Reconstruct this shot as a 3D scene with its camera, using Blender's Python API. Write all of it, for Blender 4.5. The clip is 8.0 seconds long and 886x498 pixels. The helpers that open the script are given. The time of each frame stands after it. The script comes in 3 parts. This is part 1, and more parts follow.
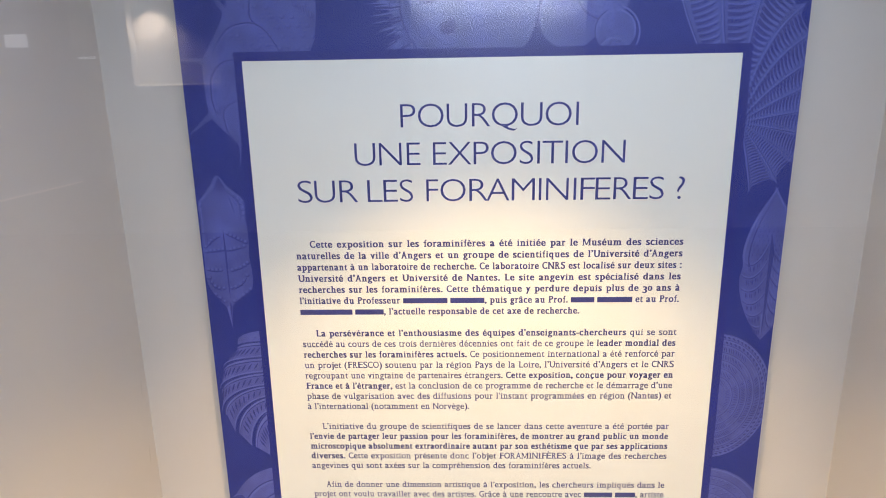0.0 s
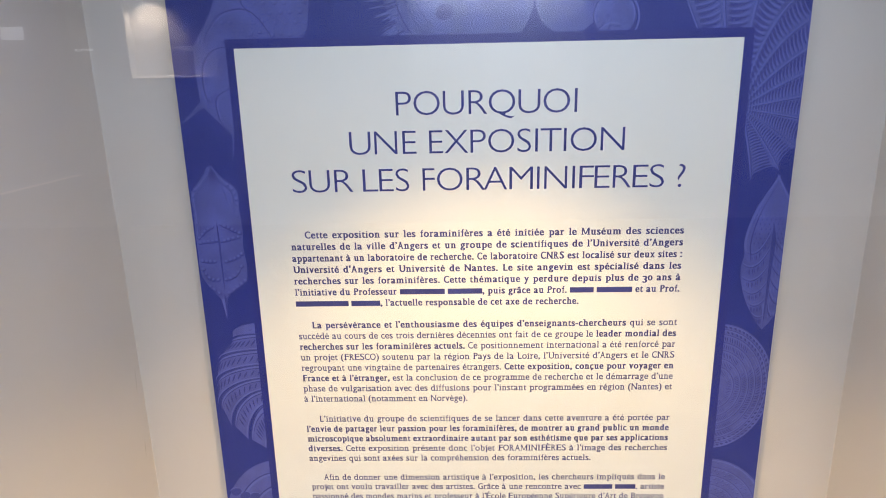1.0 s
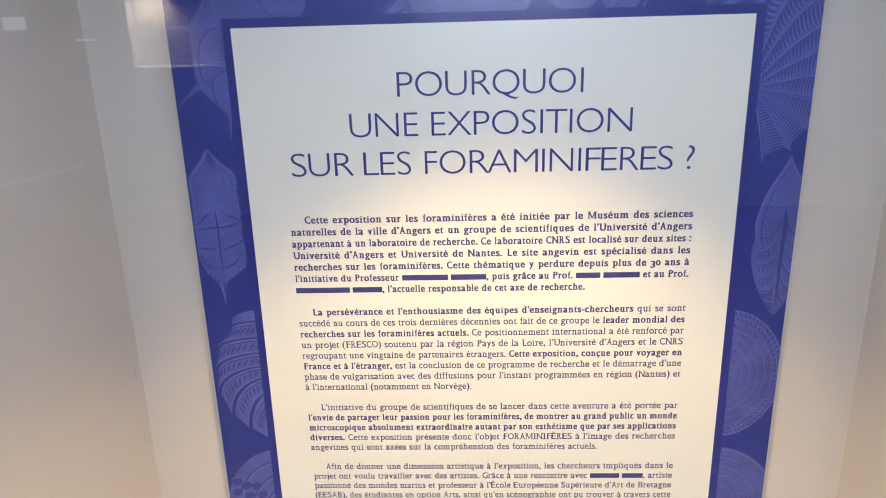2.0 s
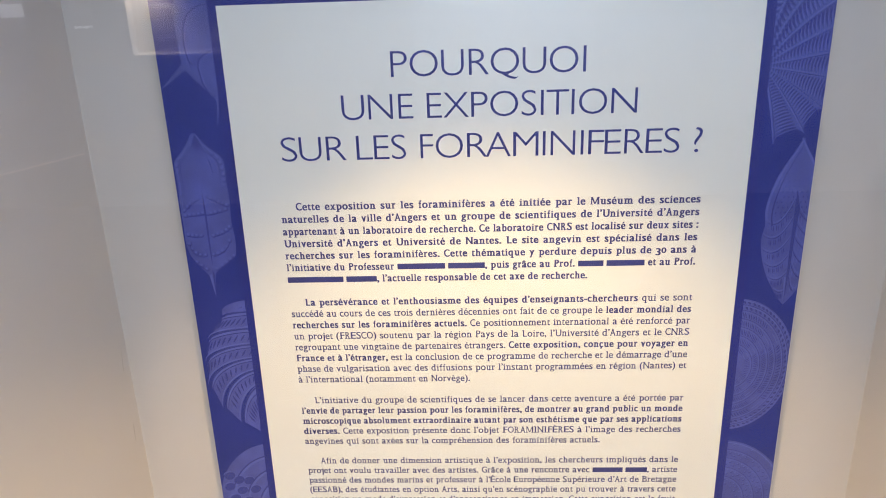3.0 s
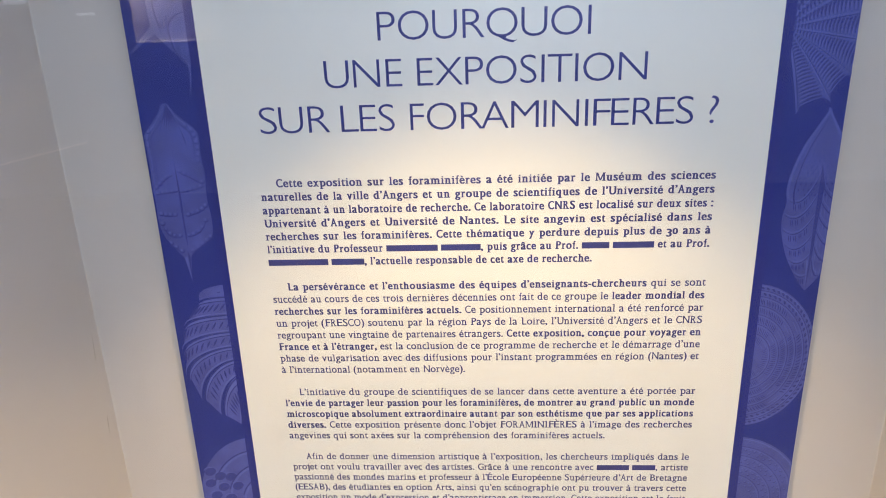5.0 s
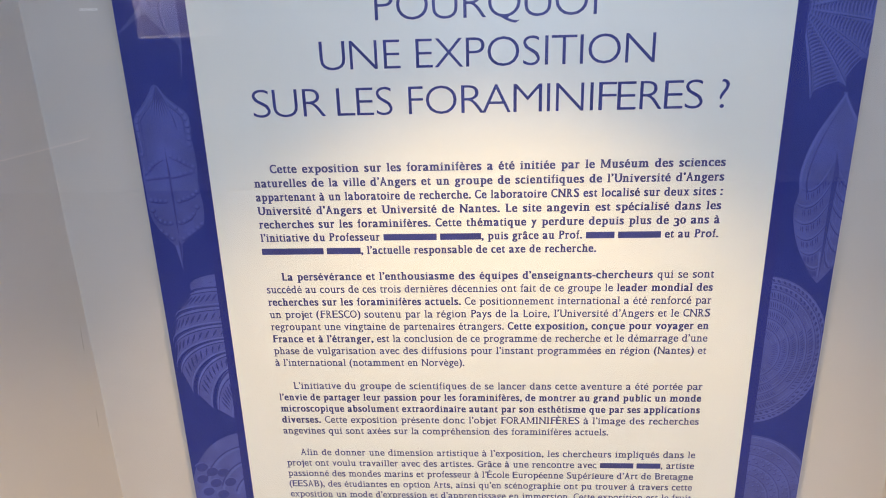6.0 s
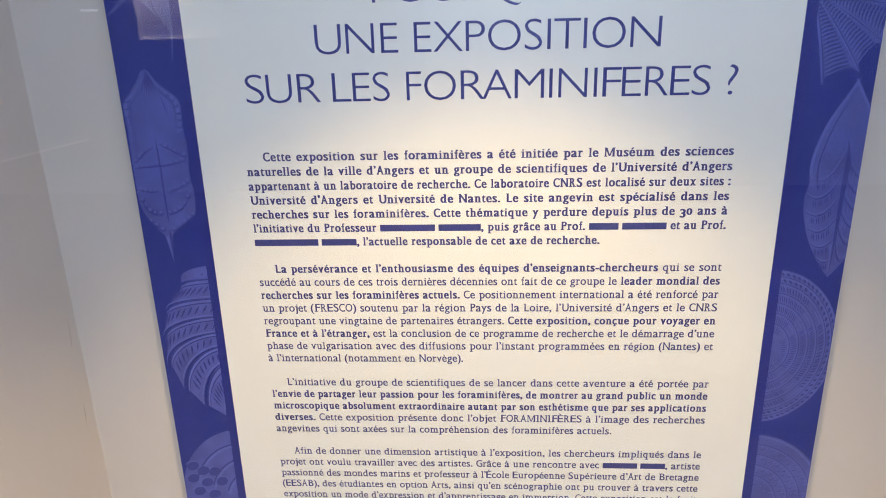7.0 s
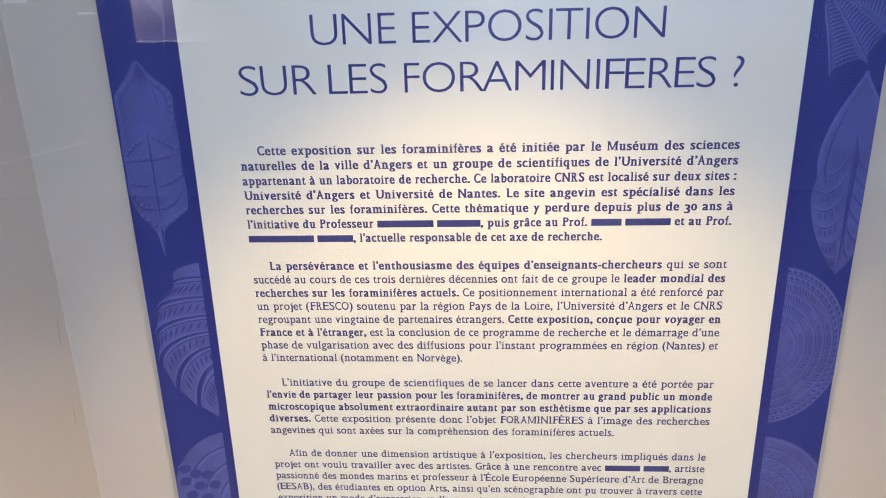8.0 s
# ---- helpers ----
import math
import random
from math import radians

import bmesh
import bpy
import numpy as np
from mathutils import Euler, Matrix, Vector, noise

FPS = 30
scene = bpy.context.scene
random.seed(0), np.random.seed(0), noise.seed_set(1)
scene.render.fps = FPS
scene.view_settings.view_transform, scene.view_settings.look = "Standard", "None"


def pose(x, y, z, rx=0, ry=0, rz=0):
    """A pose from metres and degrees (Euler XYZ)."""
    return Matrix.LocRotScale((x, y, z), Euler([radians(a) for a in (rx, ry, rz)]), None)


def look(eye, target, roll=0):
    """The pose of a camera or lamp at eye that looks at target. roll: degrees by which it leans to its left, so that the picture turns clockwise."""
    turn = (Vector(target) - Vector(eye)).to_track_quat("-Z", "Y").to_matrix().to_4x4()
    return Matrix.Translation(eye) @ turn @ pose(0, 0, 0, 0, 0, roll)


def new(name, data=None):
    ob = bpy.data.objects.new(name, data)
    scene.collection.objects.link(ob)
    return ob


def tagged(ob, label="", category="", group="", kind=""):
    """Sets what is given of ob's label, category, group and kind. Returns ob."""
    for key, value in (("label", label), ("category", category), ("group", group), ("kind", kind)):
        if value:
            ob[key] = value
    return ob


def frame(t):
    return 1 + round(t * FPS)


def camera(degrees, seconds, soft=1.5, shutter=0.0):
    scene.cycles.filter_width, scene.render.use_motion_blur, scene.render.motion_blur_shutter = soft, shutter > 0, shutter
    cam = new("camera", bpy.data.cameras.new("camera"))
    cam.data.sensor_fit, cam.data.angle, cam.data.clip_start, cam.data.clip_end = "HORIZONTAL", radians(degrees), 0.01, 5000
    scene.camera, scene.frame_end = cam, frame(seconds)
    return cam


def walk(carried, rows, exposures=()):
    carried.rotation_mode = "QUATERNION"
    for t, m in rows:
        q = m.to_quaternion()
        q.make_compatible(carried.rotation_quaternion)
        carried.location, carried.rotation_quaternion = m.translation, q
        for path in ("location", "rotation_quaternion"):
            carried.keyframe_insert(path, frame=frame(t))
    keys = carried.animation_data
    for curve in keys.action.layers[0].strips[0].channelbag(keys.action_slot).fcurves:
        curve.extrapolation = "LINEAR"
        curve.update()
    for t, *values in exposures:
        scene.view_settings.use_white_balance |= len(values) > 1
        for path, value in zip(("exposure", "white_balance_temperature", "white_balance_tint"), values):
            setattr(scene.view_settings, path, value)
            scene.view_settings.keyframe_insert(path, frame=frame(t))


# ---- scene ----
cam = camera(65.5, 8.0, soft=0.95)
PATH = [
    (0, (-0.035, 0.01, 1.558), (-0.1, 1.937, 1.023), -1.0),
    (0.5, (-0.03, 0.015, 1.559), (-0.096, 1.937, 1.011), -1.1),
    (1, (-0.031, 0.023, 1.552), (-0.097, 1.943, 0.994), -1.3),
    (1.5, (-0.029, 0.033, 1.546), (-0.107, 1.948, 0.977), -1.5),
    (2, (-0.03, 0.041, 1.539), (-0.109, 1.952, 0.955), -1.6),
    (3.5, (-0.02, 0.093, 1.52), (-0.114, 1.99, 0.893), -1.9),
    (4, (-0.018, 0.107, 1.51), (-0.118, 2.002, 0.879), -1.9),
    (4.5, (-0.012, 0.122, 1.502), (-0.12, 2.015, 0.866), -2.0),
    (6, (-0.006, 0.159, 1.473), (-0.124, 2.05, 0.832), -1.7),
    (6.5, (-0.004, 0.169, 1.462), (-0.127, 2.061, 0.826), -1.6),
    (7, (-0.005, 0.178, 1.451), (-0.125, 2.073, 0.822), -1.5),
    (7.5, (-0.004, 0.184, 1.442), (-0.119, 2.082, 0.823), -1.4),
    (8, (-0.007, 0.193, 1.436), (-0.121, 2.092, 0.821), -1.4),
]
walk(cam, [(t, look(eye, target, roll)) for t, eye, target, roll in PATH],
     exposures=[(0, -0.17, 6370, 16), (4, -0.30, 6150, 16), (8, -0.37, 5850, 16)])

# ---- plan (metres) ----
BACK = 0.946          # back wall of the display case
FACE = 0.93          # printed face of the panel, 16 mm in front of it
WL, WR = -0.5175, 0.5140   # side walls of the case
CASE_LOW, CASE_TOP = 0.55, 1.88
GLASS = 0.384        # middle of the pane
LAMP = (0.0, 0.48, 1.86)
ROOM_X0, ROOM_X1, ROOM_Y, ROOM_TOP = -5.2, 4.2, -5.5, 3.0

# ---- world and lights ----
world = bpy.data.worlds.new("world")
scene.world = world
world.use_nodes = True
world.node_tree.nodes["Background"].inputs[0].default_value = (0.6, 0.68, 0.8, 1)
world.node_tree.nodes["Background"].inputs[1].default_value = 0.02


def lamp(name, kind, m, watts, colour, **more):
    data = bpy.data.lights.new(name, kind)
    data.energy, data.color = watts, colour
    if kind == "SPOT":
        data.spot_size, data.spot_blend, data.shadow_soft_size = radians(more["size"]), more["blend"], more["soft"]
    if kind == "AREA":
        data.shape, data.size, data.size_y = "RECTANGLE", more["x"], more["y"]
    ob = new(name, data)
    ob.matrix_world = m
    return ob


WARM, COOL = (1.0, 0.67, 0.26), (1.0, 0.95, 0.92)
lamp("case_spot", "SPOT", look(LAMP, (0.0, LAMP[1] + 0.115, LAMP[2] - 1.0)), 49.0, WARM, size=80, blend=0.55, soft=0.012)
lamp("case_strip", "AREA", pose(0.08, 0.58, CASE_TOP - 0.008), 1.8, (0.70, 0.86, 1.03), x=0.58, y=0.03)
# two fill lamps added in the unseen part of the room
lamp("room_fill", "AREA", pose(-1.0, -1.6, 2.93), 8, COOL, x=1.2, y=0.6)
lamp("room_fill", "AREA", pose(1.4, -1.6, 2.93), 8, COOL, x=1.2, y=0.6)
lamp("window_light", "AREA", pose(0.26, -5.52, 2.52, 90, 0, 0), 42, (0.70, 0.86, 1.0), x=1.44, y=0.64)
# added lamp: brightens the white panel so the pane reflects a pale column
lamp("glare_washer", "AREA", look((0.26, -5.34, 2.115), (0.26, -5.47, 1.85)), 20, (0.80, 0.89, 1.0), x=1.40, y=0.03)
lamp("far_case_spot", "SPOT", look((-2.80, -5.47, 2.06), (-2.80, -5.60, 1.60)), 54, (1.0, 0.79, 0.58), size=110, blend=1.0, soft=0.02)


# ---- materials ----
def material(name, colour, rough=0.5, spread=0.06, scale=9.0, fine=120.0, bump=0.1, depth=0.001, metal=0.0, spec=0.5):
    """A surface with two scales of tone and a fine relief."""
    mat = bpy.data.materials.new(name)
    mat.use_nodes = True
    n, l = mat.node_tree.nodes, mat.node_tree.links
    b = n["Principled BSDF"]
    b.inputs["Metallic"].default_value = metal
    b.inputs["Specular IOR Level"].default_value = spec
    co = n.new("ShaderNodeTexCoord")
    big, small = n.new("ShaderNodeTexNoise"), n.new("ShaderNodeTexNoise")
    big.inputs["Scale"].default_value, big.inputs["Detail"].default_value = scale, 3
    small.inputs["Scale"].default_value, small.inputs["Detail"].default_value = fine, 2
    for tex in (big, small):
        l.new(co.outputs["Object"], tex.inputs["Vector"])
    add = n.new("ShaderNodeMath")
    add.operation = "MULTIPLY_ADD"
    add.inputs[1].default_value = 0.35
    l.new(small.outputs["Fac"], add.inputs[0])
    l.new(big.outputs["Fac"], add.inputs[2])
    tone = n.new("ShaderNodeMapRange")
    tone.inputs["From Min"].default_value, tone.inputs["From Max"].default_value = 0.35, 1.0
    tone.inputs["To Min"].default_value, tone.inputs["To Max"].default_value = 1 - spread, 1 + spread
    l.new(add.outputs[0], tone.inputs["Value"])
    mul = n.new("ShaderNodeVectorMath")
    mul.operation = "SCALE"
    mul.inputs[0].default_value = colour
    l.new(tone.outputs[0], mul.inputs["Scale"])
    l.new(mul.outputs[0], b.inputs["Base Color"])
    rg = n.new("ShaderNodeMapRange")
    rg.inputs["To Min"].default_value, rg.inputs["To Max"].default_value = rough - 0.06, rough + 0.06
    l.new(big.outputs["Fac"], rg.inputs["Value"])
    l.new(rg.outputs[0], b.inputs["Roughness"])
    bm = n.new("ShaderNodeBump")
    bm.inputs["Strength"].default_value, bm.inputs["Distance"].default_value = bump, depth
    l.new(small.outputs["Fac"], bm.inputs["Height"])
    l.new(bm.outputs[0], b.inputs["Normal"])
    return mat


def glowing(name, colour, strength):
    mat = bpy.data.materials.new(name)
    mat.use_nodes = True
    b = mat.node_tree.nodes["Principled BSDF"]
    b.inputs["Base Color"].default_value = (*colour, 1)
    b.inputs["Emission Color"].default_value = (*colour, 1)
    b.inputs["Emission Strength"].default_value = strength
    return mat


CASE_WALL = material("painted_board", (0.605, 0.572, 0.562), 0.55, 0.035, 5.0, 260.0, 0.12, 0.0006)
# unseen base board, made extra pale to throw warm light up the walls
BASE_BOUNCE = material("base_bounce", (0.84, 0.82, 0.79), 0.5, 0.03, 5.0, 260.0)
BEAD = material("filler_bead", (0.60, 0.575, 0.565), 0.5, 0.08, 40.0, 300.0, 0.2, 0.0006)
SCUFF = material("scuff", (0.43, 0.405, 0.385), 0.7, 0.3, 160.0, 500.0)
# printed and laminated film: satin, with a fine orange-peel relief
PRINT = dict(rough=0.32, spread=0.03, scale=14.0, fine=800.0, bump=0.8, depth=0.0006, spec=0.5)
BLUE = material("print_blue", (0.012, 0.025, 0.25), **PRINT)
FRAME_BLUE = material("print_frame_blue", (0.012, 0.020, 0.235), **PRINT)
ART_MID = material("print_art_blue", (0.073, 0.091, 0.38), **{**PRINT, "spread": 0.26, "scale": 38.0})
ART_LIGHT = material("print_art_light", (0.100, 0.123, 0.46), **{**PRINT, "spread": 0.15, "scale": 55.0})
ART_DARK = material("print_art_dark", (0.030, 0.042, 0.27), **{**PRINT, "spread": 0.15, "scale": 55.0})
PAPER = material("print_white", (0.80, 0.805, 0.785), **{**PRINT, "spread": 0.012, "scale": 6.0, "bump": 0.12, "depth": 0.0004})
TITLE_INK = material("print_title_ink", (0.026, 0.036, 0.25), **PRINT)
INK = material("print_ink", (0.045, 0.050, 0.23), **PRINT)
CORE = material("foam_core", (0.72, 0.72, 0.71), 0.7, 0.05, 60.0, 400.0)
WHITE = material("white_paint", (0.74, 0.74, 0.73), 0.6, 0.04, 3.0, 150.0)
ROOM_WALL = material("room_paint", (0.55, 0.55, 0.54), 0.6, 0.05, 1.5, 120.0)
FLOOR = material("grey_floor", (0.16, 0.155, 0.15), 0.5, 0.15, 2.5, 90.0)
METAL = material("lamp_metal", (0.7, 0.7, 0.7), 0.35, 0.05, 20.0, 300.0, metal=1.0)
LAMP_GLOW = glowing("lamp_lens", (1.0, 0.85, 0.65), 6.0)
PANEL_GLOW = glowing("fill_diffuser", (0.88, 0.95, 1.0), 2.0)
STRIP_GLOW = glowing("strip_diffuser", (0.82, 0.91, 1.0), 4.0)
SKY_GLOW = glowing("sky_glow", (0.80, 0.89, 1.0), 2.0)
# glow of the added bar that draws a pale streak in the pane
STREAK_GLOW = glowing("streak_glow", (1.0, 0.84, 0.76), 0.42)
# the sign's light, and a glow standing in for light on the ledge
SIGN_LEDGE_GLOW = glowing("lit_sign", (0.95, 0.97, 1.0), 1.6)

CLEAR = bpy.data.materials.new("clear_glass")
CLEAR.use_nodes = True
_b = CLEAR.node_tree.nodes["Principled BSDF"]
_b.inputs["Base Color"].default_value = (0.97, 0.99, 0.98, 1)
_b.inputs["Roughness"].default_value, _b.inputs["IOR"].default_value = 0.0, 1.5
_b.inputs["Transmission Weight"].default_value = 1.0


# ---- mesh helpers ----
def part(name, bm, mat, parent=None, label=""):
    """Links a bmesh as one mesh object under a thing or a part."""
    mesh = bpy.data.meshes.new(name)
    bm.to_mesh(mesh)
    bm.free()
    mesh.materials.append(mat)
    ob = new(name, mesh)
    ob.parent = parent
    if label:
        ob["label"] = label
    return ob


def add_box(bm, x0, x1, y0, y1, z0, z1):
    made = bmesh.ops.create_cube(bm, size=1.0, matrix=Matrix.LocRotScale(((x0 + x1) / 2, (y0 + y1) / 2, (z0 + z1) / 2), None, (x1 - x0, y1 - y0, z1 - z0)))
    return made["verts"]


def box(x0, x1, y0, y1, z0, z1, bevel=0.0):
    bm = bmesh.new()
    add_box(bm, x0, x1, y0, y1, z0, z1)
    if bevel:
        bmesh.ops.bevel(bm, geom=bm.edges[:], offset=bevel, segments=2, affect="EDGES", profile=0.5)
    return bm


def ring_slab(x0, x1, z0, z1, u0, u1, w0, w1, y0, y1):
    """A slab in the xz plane with a rectangular opening u0..u1, w0..w1 through it."""
    bm = bmesh.new()
    for a, b, c, d in ((x0, u0, z0, z1), (u1, x1, z0, z1), (u0, u1, z0, w0), (u0, u1, w1, z1)):
        add_box(bm, a, b, y0, y1, c, d)
    return bm


def structure(name, bm, mat, label):
    return tagged(part(name, bm, mat), label, "wall" if "wall" in name else name.split("_")[0], kind="structure")


# ---- the display case ----
structure("wall_case_back", box(WL - 0.08, WR + 0.08, BACK, BACK + 0.05, CASE_LOW - 0.05, CASE_TOP + 0.05), CASE_WALL, "smooth grey-white painted back wall of the display case")
WEST = structure("wall_case_west", box(WL - 0.05, WL, GLASS - 0.02, BACK, CASE_LOW - 0.05, CASE_TOP + 0.05), CASE_WALL, "grey-white painted side wall of the display case, slightly scuffed")
structure("wall_case_east", box(WR, WR + 0.05, GLASS - 0.02, BACK, CASE_LOW - 0.05, CASE_TOP + 0.05), CASE_WALL, "grey-white painted side wall of the display case")
structure("floor_case", box(WL, WR, GLASS - 0.02, BACK, CASE_LOW - 0.04, CASE_LOW), BASE_BOUNCE, "unseen base board of the display case, whitened to bounce light upward")
structure("ceiling_case", box(WL, WR, GLASS - 0.02, BACK, CASE_TOP, CASE_TOP + 0.04), CASE_WALL, "white painted top board of the display case")


def corner_bead(x, seed):
    """A thin, hand-smoothed line of filler down a corner, slightly uneven."""
    rnd = random.Random(seed)
    bm = bmesh.new()
    sx = 1 if x < 0 else -1
    rows = []
    steps = 70
    for i in range(steps + 1):
        z = CASE_LOW + (CASE_TOP - CASE_LOW) * i / steps
        w = 0.0007 + 0.0006 * rnd.random() + 0.0003 * math.sin(i * 0.9 + seed)
        rows.append([bm.verts.new(p) for p in ((x, BACK - w, z), (x + sx * w * 0.45, BACK - w * 0.45, z), (x + sx * w, BACK, z))])
    for a, b in zip(rows, rows[1:]):
        for k in range(2):
            bm.faces.new((a[k], a[k + 1], b[k + 1], b[k]))
    bmesh.ops.recalc_face_normals(bm, faces=bm.faces)
    return bm


for cx, sd in ((WL, 1), (WR, 2)):
    tagged(part("trim", corner_bead(cx, sd), BEAD), "thin uneven line of pale filler down a case corner", "trim", "corner lines", "structure")


def scuff(y, z, length, width, seed):
    rnd = random.Random(seed)
    bm = bmesh.new()
    left, right = [], []
    for i in range(9):
        f = i / 8
        w = width * math.sin(math.pi * (0.08 + 0.84 * f)) * (0.6 + 0.7 * rnd.random())
        yy = y + 0.35 * length * (0.5 - f) * 0.25
        zz = z + length * (0.5 - f)
        left.append(bm.verts.new((WL + 0.0004, yy - w, zz)))
        right.append(bm.verts.new((WL + 0.0004, yy + w, zz)))
    for i in range(8):
        bm.faces.new((left[i], right[i], right[i + 1], left[i + 1]))
    return bm


part("scuff_mark", scuff(0.926, 0.984, 0.030, 0.0012, 3), SCUFF, WEST, "small dark scuff")
part("scuff_mark", scuff(0.930, 1.098, 0.045, 0.0009, 4), SCUFF, WEST, "small dark scuff")

# the front: a wall with an opening, and the pane in it
structure("wall_front", ring_slab(ROOM_X0, ROOM_X1, 0.0, ROOM_TOP, WL, WR, CASE_LOW, CASE_TOP, GLASS - 0.06, GLASS - 0.02), ROOM_WALL, "light grey painted wall with the case opening")
pane = structure("window_case", box(WL + 0.001, WR - 0.001, GLASS - 0.004, GLASS + 0.004, CASE_LOW + 0.001, CASE_TOP - 0.001), CLEAR, "clear glass front pane of the display case")
pane["category"] = "window"
pane.visible_shadow = False


def downlight(x, y, z):
    """A small recessed spotlight: a flanged can with a lens inside."""
    base = new("downlight")
    base.location = (x, y, z)
    bm = bmesh.new()
    prof = ((0.030, 0.0), (0.044, -0.0005), (0.045, -0.004), (0.034, -0.005), (0.031, 0.012), (0.026, 0.035))
    n = 32
    rings = [[bm.verts.new((r * math.cos(2 * math.pi * k / n), r * math.sin(2 * math.pi * k / n), h)) for k in range(n)] for r, h in prof[1:]]
    for a, b in zip(rings, rings[1:]):
        for k in range(n):
            bm.faces.new((a[k], a[(k + 1) % n], b[(k + 1) % n], b[k]))
    part("bezel", bm, METAL, base, "brushed metal ring")
    bm = bmesh.new()
    bmesh.ops.create_circle(bm, cap_ends=True, segments=24, radius=0.027, matrix=Matrix.Translation((0, 0, 0.034)))
    part("lens", bm, LAMP_GLOW, base, "glowing warm lens")
    return tagged(base, "small round metal downlight shining warm from the case top", "lamp")


downlight(LAMP[0], LAMP[1], CASE_TOP - 0.001)


def light_strip(x, y, z):
    """A slim lamp strip under the case top: a metal channel with a diffuser."""
    base = new("light_strip")
    base.location = (x, y, z)
    part("channel", box(-0.30, 0.30, -0.021, 0.021, -0.004, 0.0, 0.001), METAL, base, "slim metal channel")
    part("diffuser", box(-0.29, 0.29, -0.015, 0.015, -0.0052, -0.0042), STRIP_GLOW, base, "cool white glowing diffuser")
    return tagged(base, "slim cool white light strip under the case top", "lamp")


light_strip(0.08, 0.58, CASE_TOP)

# ---- the room behind the camera, seen only as a reflection in the pane ----
structure("floor", box(ROOM_X0, ROOM_X1, ROOM_Y - 0.6, GLASS - 0.06, -0.05, 0.0), FLOOR, "grey museum floor")
structure("ceiling", box(ROOM_X0, ROOM_X1, ROOM_Y - 0.6, GLASS - 0.06, ROOM_TOP, ROOM_TOP + 0.05), WHITE, "white room ceiling")
structure("wall_west", box(ROOM_X0 - 0.1, ROOM_X0, ROOM_Y - 0.6, GLASS - 0.06, 0, ROOM_TOP), ROOM_WALL, "light grey painted room wall")
structure("wall_east", box(ROOM_X1, ROOM_X1 + 0.1, ROOM_Y - 0.6, GLASS - 0.06, 0, ROOM_TOP), ROOM_WALL, "light grey painted room wall")
FAR = (-2.985, -2.20, 1.36, 2.50)    # opening of the lit case opposite
WIN = (-0.50, 1.02, 2.16, 2.88)      # opening of a high window


def pierced(x0, x1, z0, z1, holes, y0, y1):
    """A wall slab with openings (x0, x1, z0, z1), in order from west to east."""
    bm = bmesh.new()
    x = x0
    for a, b, c, d in holes:
        add_box(bm, x, a, y0, y1, z0, z1)
        add_box(bm, a, b, y0, y1, z0, c)
        add_box(bm, a, b, y0, y1, d, z1)
        x = b
    add_box(bm, x, x1, y0, y1, z0, z1)
    return bm


structure("wall_south", pierced(ROOM_X0, ROOM_X1, 0.0, ROOM_TOP, (FAR, WIN), ROOM_Y - 0.03, ROOM_Y), ROOM_WALL, "light grey painted room wall with a case opening and a window")
window = tagged(new("window_high"), "high window with a white frame and bright sky outside", "window", kind="structure")
part("window_frame", ring_slab(WIN[0], WIN[1], WIN[2], WIN[3], WIN[0] + 0.04, WIN[1] - 0.04, WIN[2] + 0.04, WIN[3] - 0.04, ROOM_Y - 0.027, ROOM_Y - 0.004), WHITE, window)
part("window_sill", box(WIN[0] - 0.03, WIN[1] + 0.03, ROOM_Y + 0.021, ROOM_Y + 0.06, WIN[2] - 0.03, WIN[2] - 0.005, 0.003), WHITE, window)
structure("backdrop", box(WIN[0] - 0.6, WIN[1] + 0.6, ROOM_Y - 0.42, ROOM_Y - 0.40, WIN[2] - 0.4, WIN[3] + 0.4), SKY_GLOW, "pale bright sky outside the window")


def far_case():
    """The lit case opposite: back, sides, base and top boards."""
    x0, x1, z0, z1 = FAR
    y0, y1 = ROOM_Y - 0.12, ROOM_Y - 0.03
    base = new("display_case")
    base.location = (0, 0, 0)
    part("back_board", box(x0 - 0.02, x1 + 0.02, y0 - 0.02, y0, z0 - 0.02, z1 + 0.02), WHITE, base)
    part("side_board", box(x0 - 0.02, x0, y0, y1, z0 - 0.02, z1 + 0.02), WHITE, base)
    part("side_board", box(x1, x1 + 0.02, y0, y1, z0 - 0.02, z1 + 0.02), WHITE, base)
    bm = box(x0, x1, y0, y1, z0 - 0.02, z0)
    for v in bm.verts:
        if v.co.z > z0 - 0.01 and v.co.y < y0 + 0.01:
            v.co.z += 0.018
    part("base_board", bm, WHITE, base)
    part("top_board", box(x0, x1, y0, y1, z1, z1 + 0.02), WHITE, base)
    return tagged(base, "white wall case lit warm from its top", "display case")


far_case()


# fixture for an added fill lamp, out of view
def fill_light(x, y):
    base = new("fill_light")
    base.location = (x, y, ROOM_TOP)
    bm = ring_slab(-0.65, 0.65, -0.35, 0.35, -0.6, 0.6, -0.3, 0.3, -0.05, 0.0)
    bmesh.ops.rotate(bm, verts=bm.verts, cent=(0, 0, 0), matrix=Matrix.Rotation(radians(90), 3, "X"))
    for v in bm.verts:
        v.co.z = -abs(v.co.z)
    part("frame", bm, METAL, base)
    part("diffuser", box(-0.6, 0.6, -0.3, 0.3, -0.03, -0.02), PANEL_GLOW, base, "glowing white diffuser")
    return tagged(base, "flat square fill light with a glowing diffuser, added out of view", "ceiling light", "room lights")


fill_light(-1.0, -1.6)
fill_light(1.4, -1.6)

